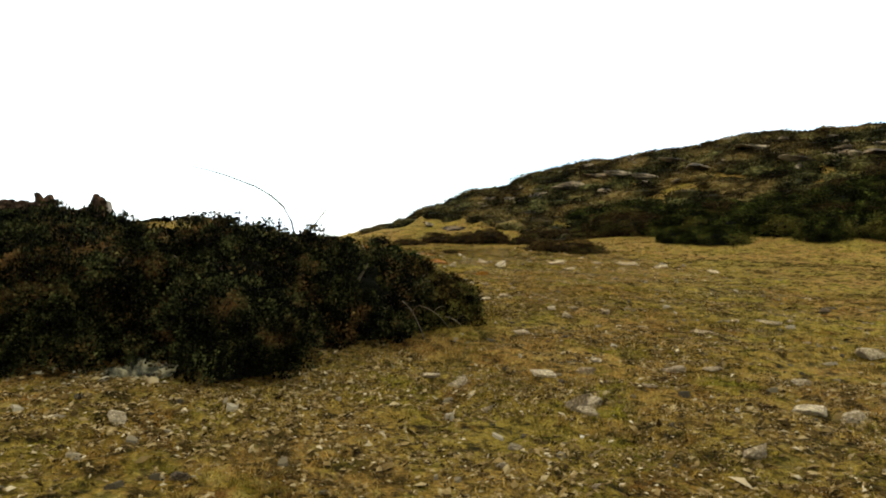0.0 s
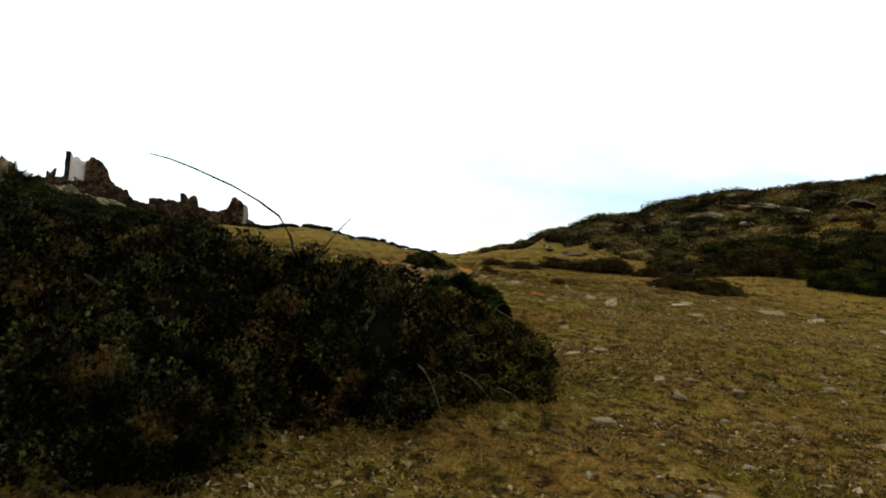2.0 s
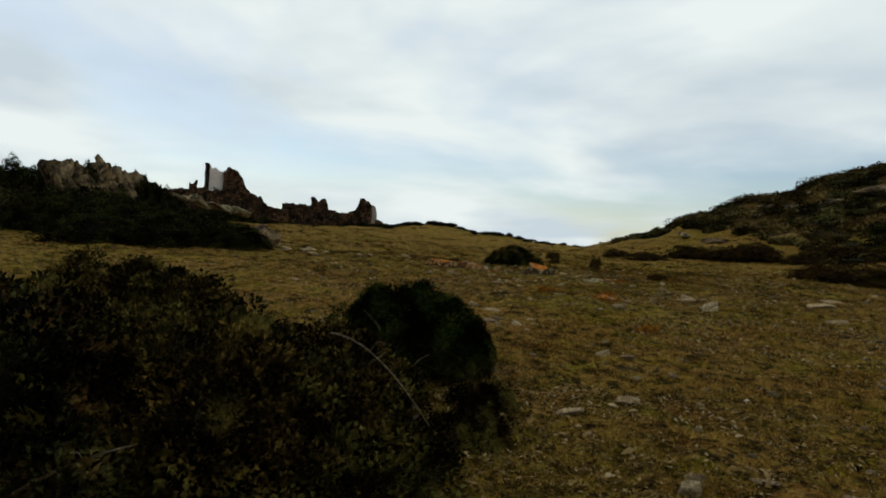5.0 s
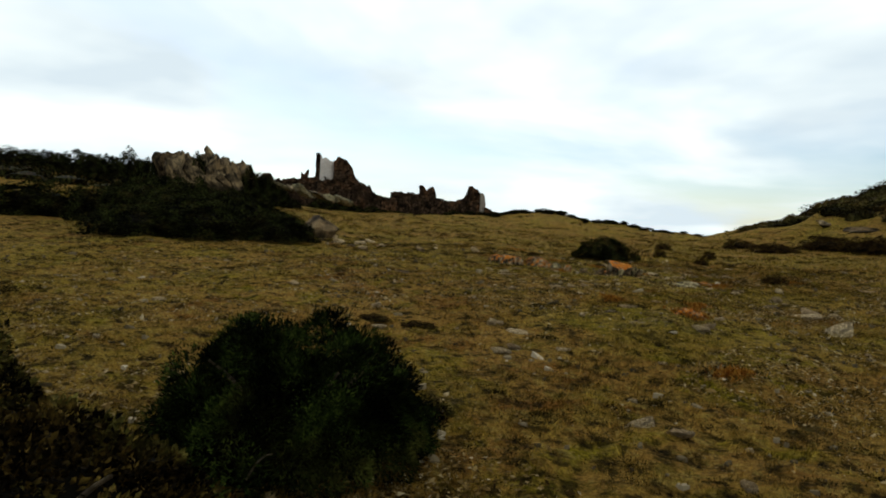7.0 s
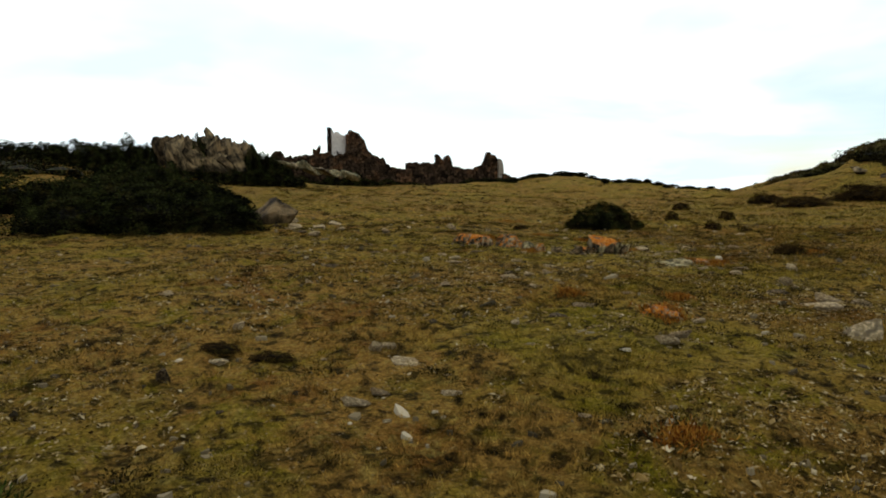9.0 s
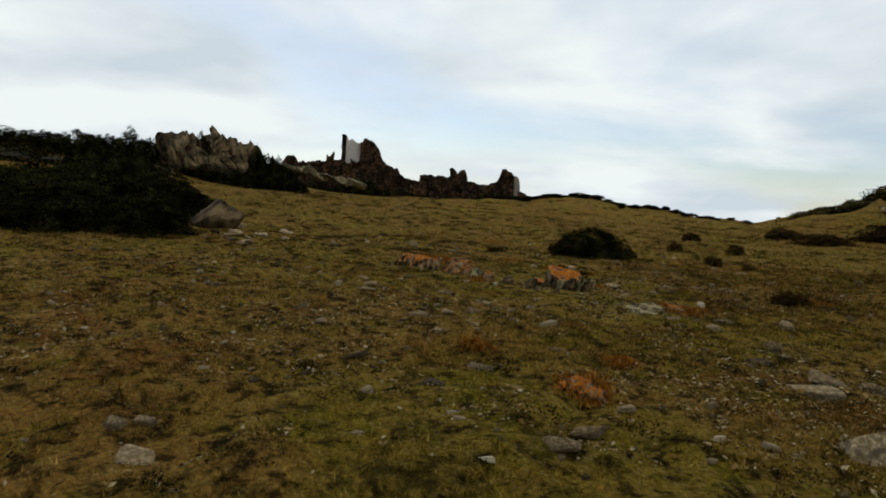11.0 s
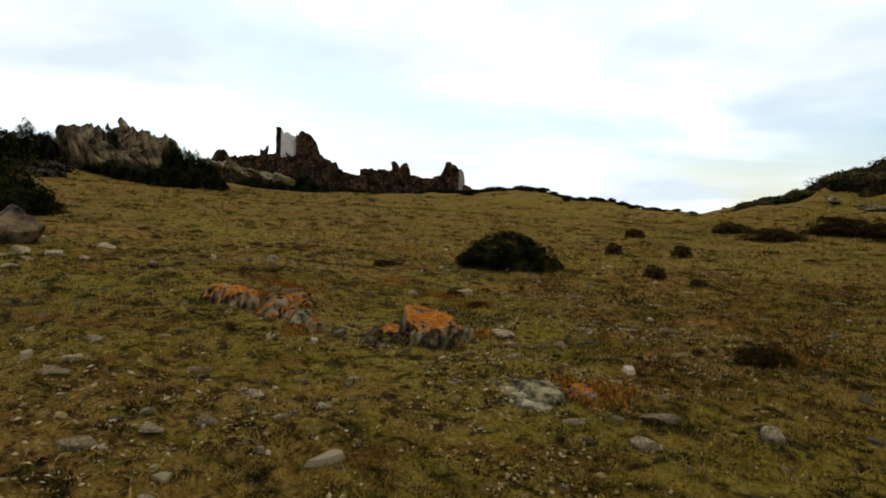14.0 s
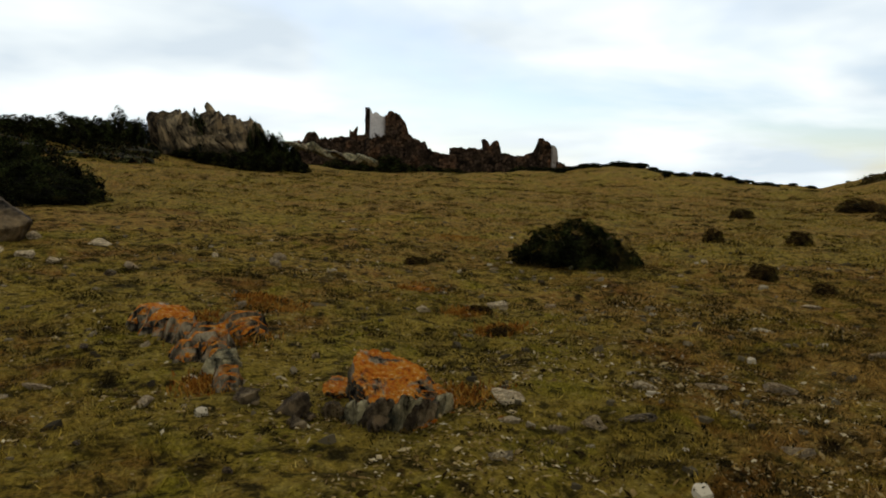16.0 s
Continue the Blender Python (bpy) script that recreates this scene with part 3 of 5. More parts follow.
def tussock_stuff(name, n, r0, r1, per, leaf, seed, grow=1.0, share=0.42):
    """Low dark tussocks and dwarf cushions over the slope."""
    rng = np.random.default_rng(seed)
    r, a = r0 + (r1 - r0) * rng.uniform(size=n) ** 0.75, np.radians(rng.uniform(-50, 78, n))
    x, y = OX - np.sin(a) * r, OY - 6 + np.cos(a) * r
    keep = grid_noise(x * 0.35, y * 0.35, seed) * 0.6 + grid_noise(x * 1.4, y * 1.4, seed + 2) * 0.4 > share
    x, y, r = x[keep], y[keep], r[keep]
    size = rng.lognormal(-2.4, 0.55, len(x)) * (1 + r / 40) * grow
    k = np.repeat(np.arange(len(x)), per)
    d = rng.normal(size=(len(k), 3))
    d[:, 2] = np.abs(d[:, 2]) + 0.1
    d /= np.linalg.norm(d, axis=1, keepdims=True)
    p = np.stack([x, y, land(x, y)], 1)[k] + d * np.stack([size * 1.5, size, size * 0.35], 1)[k] * rng.uniform(0.2, 1.0, (len(k), 1))
    v, f = leaves(p, d + np.array([0, 0, 0.3]), 1.0, 0.2, rng, 0.6)
    v = (v.reshape(-1, 4, 3) - p[:, None]) * (leaf * (1 + r[k] / 30))[:, None, None] + p[:, None]
    return tagged(new(name, mesh_from(name, v.reshape(-1, 3), f, TUSSOCK)), "low dark brown-green tussocks scattered over the turf", "tussock", kind="stuff")


# besides the plants, extra dark tussocks stand for shadows under tufts and stones
tussock_stuff("turf_tussocks", 5600, 1.5, 24, 60, 0.014, 41)
tussock_stuff("far_tussocks", 4600, 16, 80, 44, 0.024, 43)
tussock_stuff("cushion_tussocks", 900, 3, 60, 120, 0.020, 47, 1.7, 0.45)


# loose stones, stretch by stretch: x, y, width, height
STONES = {
    "start": [(4.49, 7.2, 0.5, 0.2), (2.72, 5.02, 0.30, 0.08), (2.98, 4.95, 0.24, 0.09), (1.88, 4.08, 0.23, 0.1), (0.33, 5.06, 0.12, 0.06), (-2.03, 4.24, 0.14, 0.1), (-1.33, 3.47, 0.11, 0.06), (0.45, 4.23, 0.1, 0.05), (0.91, 6.14, 0.25, 0.07), (1.32, 6.27, 0.22, 0.1), (1.5, 6.63, 0.13, 0.06), (2.1, 6.18, 0.2, 0.08), (3.12, 5.91, 0.22, 0.07), (6.18, 11.02, 0.29, 0.11), (4.17, 9.78, 0.19, 0.09), (6.13, 22.33, 0.69, 0.15), (3.34, 20.02, 0.67, 0.13), (2.38, 10.19, 0.14, 0.08), (1.58, 9.96, 0.12, 0.08), (-0.11, 5.88, 0.2, 0.06), (3.17, 8.36, 0.34, 0.09)],
    "start more": [(4.76, 9.95, 0.37, 0.08), (6.58, 20.55, 0.29, 0.18), (7.32, 20.74, 0.26, 0.16), (1.69, 5.56, 0.15, 0.04)],
    "thicket side": [(0.13, 5.69, 0.2, 0.11), (1.03, 5.81, 0.09, 0.06), (2.46, 6.25, 0.29, 0.06), (2.52, 8.61, 0.21, 0.05), (2.19, 8.54, 0.15, 0.05), (0.92, 8.01, 0.21, 0.06), (1.42, 7.93, 0.16, 0.05), (-0.77, 5.06, 0.05, 0.04)],
    "beside thicket": [(1.57, 9.76, 0.15, 0.11), (2.31, 9.72, 0.16, 0.11), (1.65, 9.04, 0.14, 0.1), (0.66, 10.95, 0.27, 0.07), (1.05, 11.45, 0.3, 0.06), (3.66, 21.16, 0.57, 0.14), (5.72, 21.23, 0.91, 0.18), (3.3, 17.77, 0.34, 0.11), (4.59, 20.42, 0.41, 0.14), (2.59, 20.65, 0.19, 0.14), (6.2, 19.34, 0.45, 0.16), (1.94, 10.13, 0.18, 0.05), (7.56, 18.95, 0.4, 0.13), (0.66, 8.59, 0.06, 0.05)],
    "past thicket": [(0.89, 10.51, 0.1, 0.06), (0.8, 13.12, 0.18, 0.07), (1.29, 12.47, 0.1, 0.06), (-1.29, 15.0, 0.27, 0.06)],
    "green bush": [(0.53, 13.15, 0.19, 0.09), (-1.66, 15.29, 0.15, 0.09), (-3.05, 14.93, 0.13, 0.09), (-2.52, 14.32, 0.16, 0.05), (-2.5, 13.84, 0.13, 0.13), (-1.04, 14.44, 0.15, 0.08), (0.24, 16.76, 0.25, 0.08), (-0.64, 14.69, 0.14, 0.04), (-5.29, 13.65, 0.21, 0.08), (-4.87, 15.45, 0.19, 0.06), (1.72, 23.13, 0.33, 0.08), (-0.11, 20.82, 0.28, 0.06)],
    "open turf": [(-1.64, 15.11, 0.12, 0.12), (0.22, 16.47, 0.23, 0.12), (-1.06, 14.23, 0.21, 0.1), (-0.88, 16.83, 0.2, 0.06), (-0.85, 17.33, 0.23, 0.05), (0.28, 17.18, 0.12, 0.05), (-1.56, 18.34, 0.11, 0.04)],
    "turf": [(1.48, 17.56, 0.29, 0.23), (1.1, 18.96, 0.29, 0.07), (1.38, 19.2, 0.21, 0.11), (-7.36, 22.22, 0.17, 0.1), (-7.83, 20.58, 0.24, 0.07), (-8.43, 18.36, 0.28, 0.08)],
    "upper turf": [(-2.54, 17.41, 0.16, 0.08), (0.61, 19.69, 0.17, 0.15), (0.6, 19.28, 0.26, 0.07), (-4.11, 19.62, 0.18, 0.05), (-3.45, 18.96, 0.22, 0.04), (-4.83, 17.89, 0.25, 0.05), (-1.8, 18.1, 0.14, 0.07), (-1.81, 19.35, 0.12, 0.05), (-0.39, 22.48, 0.17, 0.05), (-1.95, 20.15, 0.13, 0.05), (1.07, 18.69, 0.39, 0.11), (-0.76, 18.34, 0.14, 0.05)],
    "near outcrop": [(-2.28, 19.56, 0.23, 0.06), (-1.73, 19.61, 0.11, 0.06), (-2.1, 19.08, 0.14, 0.07), (-0.3, 20.15, 0.13, 0.03), (-2.34, 18.48, 0.2, 0.08), (-3.58, 19.15, 0.19, 0.05), (-3.91, 20.3, 0.22, 0.04), (-4.73, 19.46, 0.13, 0.04), (-1.14, 22.3, 0.22, 0.05), (-1.04, 23.15, 0.22, 0.05), (-8.11, 20.88, 0.26, 0.08), (-10.43, 22.45, 0.27, 0.12), (-2.81, 19.58, 0.16, 0.07), (-0.48, 20.32, 0.18, 0.05), (-6.95, 24.12, 0.19, 0.16), (-2.52, 18.81, 0.14, 0.05), (-2.23, 18.82, 0.14, 0.06), (0.55, 20.69, 0.16, 0.13), (-0.06, 20.29, 0.18, 0.08), (-5.32, 19.48, 0.22, 0.05)],
    "outcrop": [(-1.28, 22.11, 0.17, 0.04), (-1.36, 21.87, 0.11, 0.06), (-1.63, 21.82, 0.13, 0.04), (-1.83, 22.05, 0.24, 0.06), (-1.39, 21.39, 0.12, 0.06), (-3.94, 23.64, 0.17, 0.09), (-5.01, 22.36, 0.17, 0.1), (-6.8, 24.85, 0.11, 0.09), (-7.69, 22.59, 0.24, 0.13), (-8.09, 23.94, 0.13, 0.1), (-3.24, 20.61, 0.15, 0.06), (-1.25, 26.68, 0.21, 0.06), (-3.67, 24.49, 0.23, 0.12), (-4.52, 20.81, 0.12, 0.05), (-0.72, 23.45, 0.21, 0.06), (-3.33, 24.98, 0.18, 0.07), (-0.36, 24.65, 0.2, 0.06), (-1.36, 22.88, 0.17, 0.05), (-7.15, 24.34, 0.2, 0.17), (-9.65, 23.09, 0.36, 0.11)],
}


# ---- the thicket beside the way ----
THICKET = [(-4.7, 6.2, 1.5, 1.4, 1.22), (-3.3, 6.4, 1.35, 1.35, 1.10), (-1.85, 5.8, 0.62, 0.78, 0.78), (-3.25, 5.7, 0.75, 0.85, 0.85), (-2.5, 6.1, 0.7, 0.6, 0.8), (-2.1, 6.9, 1.15, 1.2, 1.26),
           (-1.2, 7.6, 0.95, 1.0, 1.10), (-0.55, 8.4, 0.75, 0.9, 0.84), (-0.05, 8.95, 0.55, 0.8, 0.60), (-2.9, 8.1, 1.3, 1.3, 1.12),
           (-1.6, 9.0, 1.1, 1.1, 0.90), (-4.5, 8.1, 1.4, 1.3, 1.18), (-6.2, 6.6, 1.5, 1.5, 1.3), (-0.85, 9.9, 0.75, 0.75, 0.66), (-2.6, 9.9, 1.0, 0.9, 0.85)]
for i, (x, y, rx, ry, h) in enumerate(THICKET):
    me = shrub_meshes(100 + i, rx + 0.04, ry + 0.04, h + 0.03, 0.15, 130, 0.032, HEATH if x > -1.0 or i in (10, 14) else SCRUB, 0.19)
    shrub(x, y, me, "dense dark green and brown evergreen scrub bush in a thicket", "scrub_bush", "bush", "bushes of the thicket", i * 47.0)
for i, (x, y, rx, ry, h) in enumerate([(0.22, 10.05, 0.28, 0.32, 0.26), (0.05, 10.75, 0.26, 0.30, 0.22), (-0.62, 12.35, 0.26, 0.18, 0.12)]):
    me = shrub_meshes(130 + i, rx, ry, h, 0.06, 60, 0.024, HEATH, 0.2, 0.6, 0.2)
    shrub(x, y, me, "low brown dry heath clump at the edge of the thicket", "heath_clump", "bush", "heath clumps", i * 70.0)
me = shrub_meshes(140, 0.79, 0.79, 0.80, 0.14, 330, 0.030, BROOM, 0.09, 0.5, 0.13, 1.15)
shrub(-0.88, 11.44, me, "rounded fresh green broom bush beside the thicket", "broom_bush", "bush")


def twig(points, r0, r1, label, name="dry_twig", forks=(), material=None):
    x, y, z = points[0]
    ob = base(name, x, y, z, 0, label=label, category="twig")
    rel = [Vector(p) - Vector(points[0]) for p in points]
    part("stem", mesh_from("stem", *tube(rel, r0, r1), material or WOOD, True), ob)
    for at, to in forks:
        p = rel[at]
        part("side_shoot", mesh_from("side_shoot", *tube(arc(p, p + Vector(to), 0.03, 5), r1 * 1.4, r1 * 0.6, 5), WOOD, True), ob)
    return ob


twig([(-1.64, 7.72, 1.30), (-1.67, 7.70, 1.55), (-1.70, 7.64, 1.74), (-1.765, 7.52, 1.90), (-1.82, 7.25, 1.99), (-1.94, 7.05, 2.075), (-2.22, 6.98, 2.18), (-2.42, 6.97, 2.24), (-2.58, 6.965, 2.27)], 0.013, 0.004, "long thin dead branch arching out of the thicket", "dead_branch", (), DEADWOOD)
twig(arc((-1.58, 7.9, 1.55), (-1.335, 8.04, 1.95), 0.03, 6), 0.009, 0.004, "short bare twig standing above the thicket", "bare_twig", [(3, (0.1, 0, 0.06))], DEADWOOD)
for p0, p1, rise in [((-0.57, 9.61, 1.25), (0.36, 9.05, 0.92), 0.10), ((-0.42, 7.05, 0.90), (-0.18, 6.9, 0.52), 0.07), ((0.03, 7.9, 0.66), (0.32, 8.3, 0.40), 0.05),
                     ((-0.24, 7.62, 0.80), (0.08, 7.64, 0.55), 0.05), ((-0.48, 7.5, 0.92), (-0.14, 7.68, 1.09), 0.02), ((-0.78, 7.25, 0.80), (-0.62, 7.26, 0.56), 0.06),
                     ((-0.50, 7.45, 0.83), (-0.29, 7.53, 0.72), 0.03), ((-0.92, 7.72, 0.78), (-0.62, 8.12, 0.91), 0.03), ((-1.38, 7.3, 1.18), (-1.25, 7.28, 0.62), 0.0)]:
    twig(arc(p0, p1, rise, 9), 0.007, 0.003, "pale bent dead twig in the thicket", "dry_twig", [(4, (0.12, -0.05, 0.06))])

twig(arc((-0.62, 10.86, 0.80), (-0.40, 10.80, 0.98), 0.03, 6), 0.006, 0.003, "pale dead stem standing in the broom bush", "dry_twig")
ob = base("rock", -2.3, 5.30, land_at(-2.3, 5.30) + 0.03, 10, label="pale grey weathered rock under the thicket", category="rock")
for i, (x, y, z, w, d, h, tilt) in enumerate([(0, 0, 0.02, 0.46, 0.26, 0.17, -8), (0.12, -0.10, -0.01, 0.30, 0.16, 0.11, -20), (-0.2, -0.06, -0.02, 0.24, 0.18, 0.12, 12)]):
    b = part("rock_slab", rock_mesh("rock_slab", PALEROCK, 61 + i, (w, d, h), BALL4, 14, 0.16, 0.0, None, 0.3), ob)
    b.matrix_local = pose(x, y, z, 0, tilt, 20 * i)

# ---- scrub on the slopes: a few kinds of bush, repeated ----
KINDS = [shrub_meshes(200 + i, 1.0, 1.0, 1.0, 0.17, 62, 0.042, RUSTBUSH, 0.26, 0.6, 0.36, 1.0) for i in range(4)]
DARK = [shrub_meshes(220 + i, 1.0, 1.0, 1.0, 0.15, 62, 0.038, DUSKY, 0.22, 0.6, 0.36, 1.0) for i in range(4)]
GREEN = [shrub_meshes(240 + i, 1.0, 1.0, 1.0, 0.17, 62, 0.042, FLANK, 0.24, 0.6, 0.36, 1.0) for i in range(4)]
SEEDS = [KINDS, DARK, GREEN]


def slope_bush(x, y, rx, ry, h, kind, i, label, group, turn=None, name="bush"):
    rng = random.Random(i * 13 + 5)
    me = SEEDS[kind][i % len(SEEDS[kind])]
    turn = rng.uniform(0, 360) if turn is None else turn
    ob = new(name)
    ob.matrix_world = pose(x, y, land_at(x, y) - 0.12 * h, 0, 0, turn) @ Matrix.Diagonal((rx, ry, h, 1))
    tagged(ob, label, "bush", group)
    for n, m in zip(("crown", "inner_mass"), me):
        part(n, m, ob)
    return ob


DOME = "round dark green cushion bush alone on the turf"
me = shrub_meshes(150, 0.97, 0.85, 0.74, 0.10, 90, 0.030, DUSKY, 0.14, 0.5, 0.16)
shrub(-4.96, 28.30, me, DOME, "cushion_bush", "bush", "", 35.0)
LOW = "low dark brown bush on the dry turf"
for i, (x, y, rx, ry, h) in enumerate([(5.0, 28.0, 1.85, 0.9, 0.66), (-5.0, 34.6, 0.24, 0.2, 0.33), (-7.4, 44.4, 0.45, 0.36, 0.4), (-3.35, 35.2, 0.3, 0.26, 0.37),
                                       (0.25, 22.6, 0.26, 0.2, 0.2), (-2.3, 28.7, 0.22, 0.2, 0.22), (-2.2, 44.8, 1.5, 1.0, 0.55), (-0.2, 51.0, 2.4, 1.5, 0.9), (1.8, 49.0, 2.0, 1.3, 1.0),
                                       (-4.6, 50.0, 1.0, 0.9, 0.5), (3.4, 50.5, 2.6, 1.4, 1.1), (5.6, 47.5, 1.5, 1.0, 0.6), (7.5, 50.0, 2.6, 1.6, 1.1), (9.4, 44.5, 1.6, 1.0, 0.7)]):
    slope_bush(x, y, rx, ry, h, 0, i, LOW, "low bushes on the turf", 10.0 * i)
FLANK_BUSH = "large dark green bush at the foot of the hill"
rng = random.Random(61)
for i in range(64):
    q = i / 63
    x, y = 10.5 + 24.0 * q + rng.uniform(-1, 1), 45.5 - 10.5 * min(1, q * 1.7) + rng.uniform(-0.6, 1) + (i % 3) * rng.uniform(2.6, 5.0)
    big = rng.uniform(1.2, 2.5)
    slope_bush(x, y, big * 1.35, big, big * rng.uniform(0.6, 0.85), 2 if rng.random() < 0.78 else 0, i, FLANK_BUSH, "bushes at the foot of the hill")
for i, (x, y, rx, ry, h) in enumerate([(14.4, 35.8, 1.9, 1.2, 1.15), (12.6, 37.0, 1.2, 1.0, 0.9), (19.9, 35.8, 2.1, 1.2, 1.2), (23.6, 34.5, 2.4, 1.6, 1.4)]):
    slope_bush(x, y, rx, ry, h, 2, i, FLANK_BUSH, "bushes at the foot of the hill", 25.0 * i)
SIDE = "dark evergreen bush in a clump on the slope"
for i, (x, y, rx, ry, h) in enumerate([(-10.1, 20.1, 1.15, 0.8, 0.7), (-11.6, 19.6, 1.7, 1.2, 1.0), (-13.2, 18.8, 1.5, 1.1, 0.85), (-13.0, 21.4, 1.8, 1.3, 1.05), (-14.6, 21.0, 2.2, 1.6, 1.1),
                                       (-20.5, 24.0, 2.4, 2.0, 1.35), (-16.9, 25.2, 1.3, 1.0, 0.7), (-18.6, 25.5, 1.6, 1.3, 1.2), (-20.8, 25.7, 1.8, 1.4, 1.6), (-23.4, 25.8, 2.0, 1.5, 1.8), (-17.5, 22.5, 2.2, 1.6, 1.3), (-18.8, 21.6, 1.7, 1.3, 1.2), (-22.3, 21.2, 2.2, 1.5, 1.25)]):
    slope_bush(x, y, rx, ry, h, 1, i + 2, SIDE, "bushes beside the boulder", 20.0 * i)

# the hills: scrub grown together on the flanks
def scrub_stuff(name, spots, material, label, per=210):
    vs, fs, cv, cf, k0, c0 = [], [], [], [], 0, 0
    rng = np.random.default_rng(len(spots))
    bv, bf = BALL1
    for x, y, rx, ry, h in spots:
        z = land_at(x, y) - 0.1 * h
        d = rng.normal(size=(per, 3))
        d[:, 2] = np.abs(d[:, 2]) + 0.05
        d /= np.linalg.norm(d, axis=1, keepdims=True)
        lump = 1 + 0.25 * np.sin(d[:, 0] * 4 + x * 3) * np.sin(d[:, 1] * 5 + y * 2)
        p = d * np.array([rx, ry, h]) * (lump * rng.uniform(0.8, 1.0, per))[:, None] + np.array([x, y, z])
        v, f = leaves(p, d + np.array([0, 0, 0.2]), 0.13, 0.07, rng, 0.6)
        vs.append(v)
        fs.append(f + k0)
        k0 += len(v)
        cv.append(bv * np.array([rx, ry, h]) * rng.uniform(0.72, 0.9, (len(bv), 1)) + np.array([x, y, z]))
        cf.append(bf + c0)
        c0 += len(bv)
    v, f = np.concatenate(vs), np.concatenate(fs)
    tagged(new(name, mesh_from(name, np.concatenate([v, np.concatenate(cv)]), np.concatenate([f, np.concatenate(cf) + len(v)]), material)), label, "scrub", kind="stuff")


rng = random.Random(77)
spots = []
for _ in range(9000):
    a, q = rng.uniform(-52, 9), rng.uniform(0, 1)
    rc = float(lerp_rows(np.array([a]), AZ_C, R_C)[0])
    r = 30 + (rc + 1.5 - 30) * math.sqrt(q)
    foot = 34 if a < -12 else 34 + (a + 12) * 1.75
    if r < foot or len(spots) >= 2000:
        continue
    x, y = OX - math.sin(radians(a)) * r, OY + math.cos(radians(a)) * r
    if grid_noise(np.array([x * 0.11]), np.array([y * 0.11]), 4)[0] < 0.08 or (a > 2 and rng.random() < 0.6):
        continue
    big = rng.uniform(0.5, 1.5)
    spots.append((x, y, big * rng.uniform(1.0, 1.7), big, big * rng.uniform(0.25, 0.55)))
scrub_stuff("hillside_scrub", spots, HILL, "olive and brown scrub grown together over the rocky hillside")
spots = []
for k in range(260):
    a = rng.uniform(58, 90)
    rc = float(lerp_rows(np.array([a]), AZ_C, R_C)[0])
    r = rng.uniform(40, rc + 1)
    x, y = OX - math.sin(radians(a)) * r, OY + math.cos(radians(a)) * r
    if r < 47 and a < 74 or math.hypot(x + 44.5, y - 45.2) < 6:
        continue
    big = rng.uniform(0.8, 1.8)
    spots.append((x, y, big * 1.4, big, big * rng.uniform(0.3, 0.6)))
scrub_stuff("ridge_scrub", spots, SCRUB, "dark evergreen scrub along the ridge")
def skyline_r(a):
    """How far off the land stands highest against the sky, looking that way from the walk."""
    r = np.arange(40, 110, 1.0)
    z = land(OX - math.sin(radians(a)) * r, OY + math.cos(radians(a)) * r)
    return float(r[int(np.argmax((z - 2.3) / r))])


for k in range(27):
    a = 10 + 20 * (k + rng.uniform(-0.6, 1.6)) / 27
    r = skyline_r(a) + rng.uniform(-3.0, 1.5)
    big = rng.choice((0.2, 0.25, 0.3, 0.35, 0.45, 0.6))
    slope_bush(OX - math.sin(radians(a)) * r, OY + math.cos(radians(a)) * r, big * 1.5, big, big * 0.8, 1, k, "small dark bush on the skyline", "bushes on the skyline")
for k in range(36):
    a = 13.5 + 18 * (k + rng.random()) / 36
    r = skyline_r(a) + rng.uniform(-2.0, 1.0)
    big = rng.uniform(0.12, 0.5) + 0.02 * (a - 13)
    slope_bush(OX - math.sin(radians(a)) * r, OY + math.cos(radians(a)) * r, big * 1.9, big, big * 0.8, 1, k, "small dark bush on the skyline", "bushes on the skyline")
for k in range(44):
    a = -46 + 54 * (k + rng.random()) / 44
    r = skyline_r(a) + rng.uniform(-1.5, 1.0)
    big = rng.uniform(0.4, 1.1)
    slope_bush(OX - math.sin(radians(a)) * r, OY + math.cos(radians(a)) * r, big * 1.5, big, big * 0.75, 0, k, "small bush on the crest of the hill", "bushes on the crest")

# ---- rocks ----
ROCKS = [rock_mesh("stone", STONE, 300 + i, (1, 0.7, 1), BALL3, 13, 0.05) for i in range(9)]
SLABS = [rock_mesh("stone", SLATE, 330 + i, (1, 0.6, 1), BALL3, 13, 0.06) for i in range(5)]
GREYS = [rock_mesh("stone", CRAG, 350 + i, (1, 0.7, 1), BALL3, 14, 0.07) for i in range(6)]


def stone(x, y, w, h, mesh, label, category, group, turn, tilt=0.0, sink=0.3, name="stone"):
    ob = new(name, mesh)
    ob.matrix_world = pose(x, y, land_at(x, y) + h * (0.5 - sink), tilt, tilt * 0.6, turn) @ Matrix.Diagonal((w, w, h, 1))
    return tagged(ob, label, category, group)


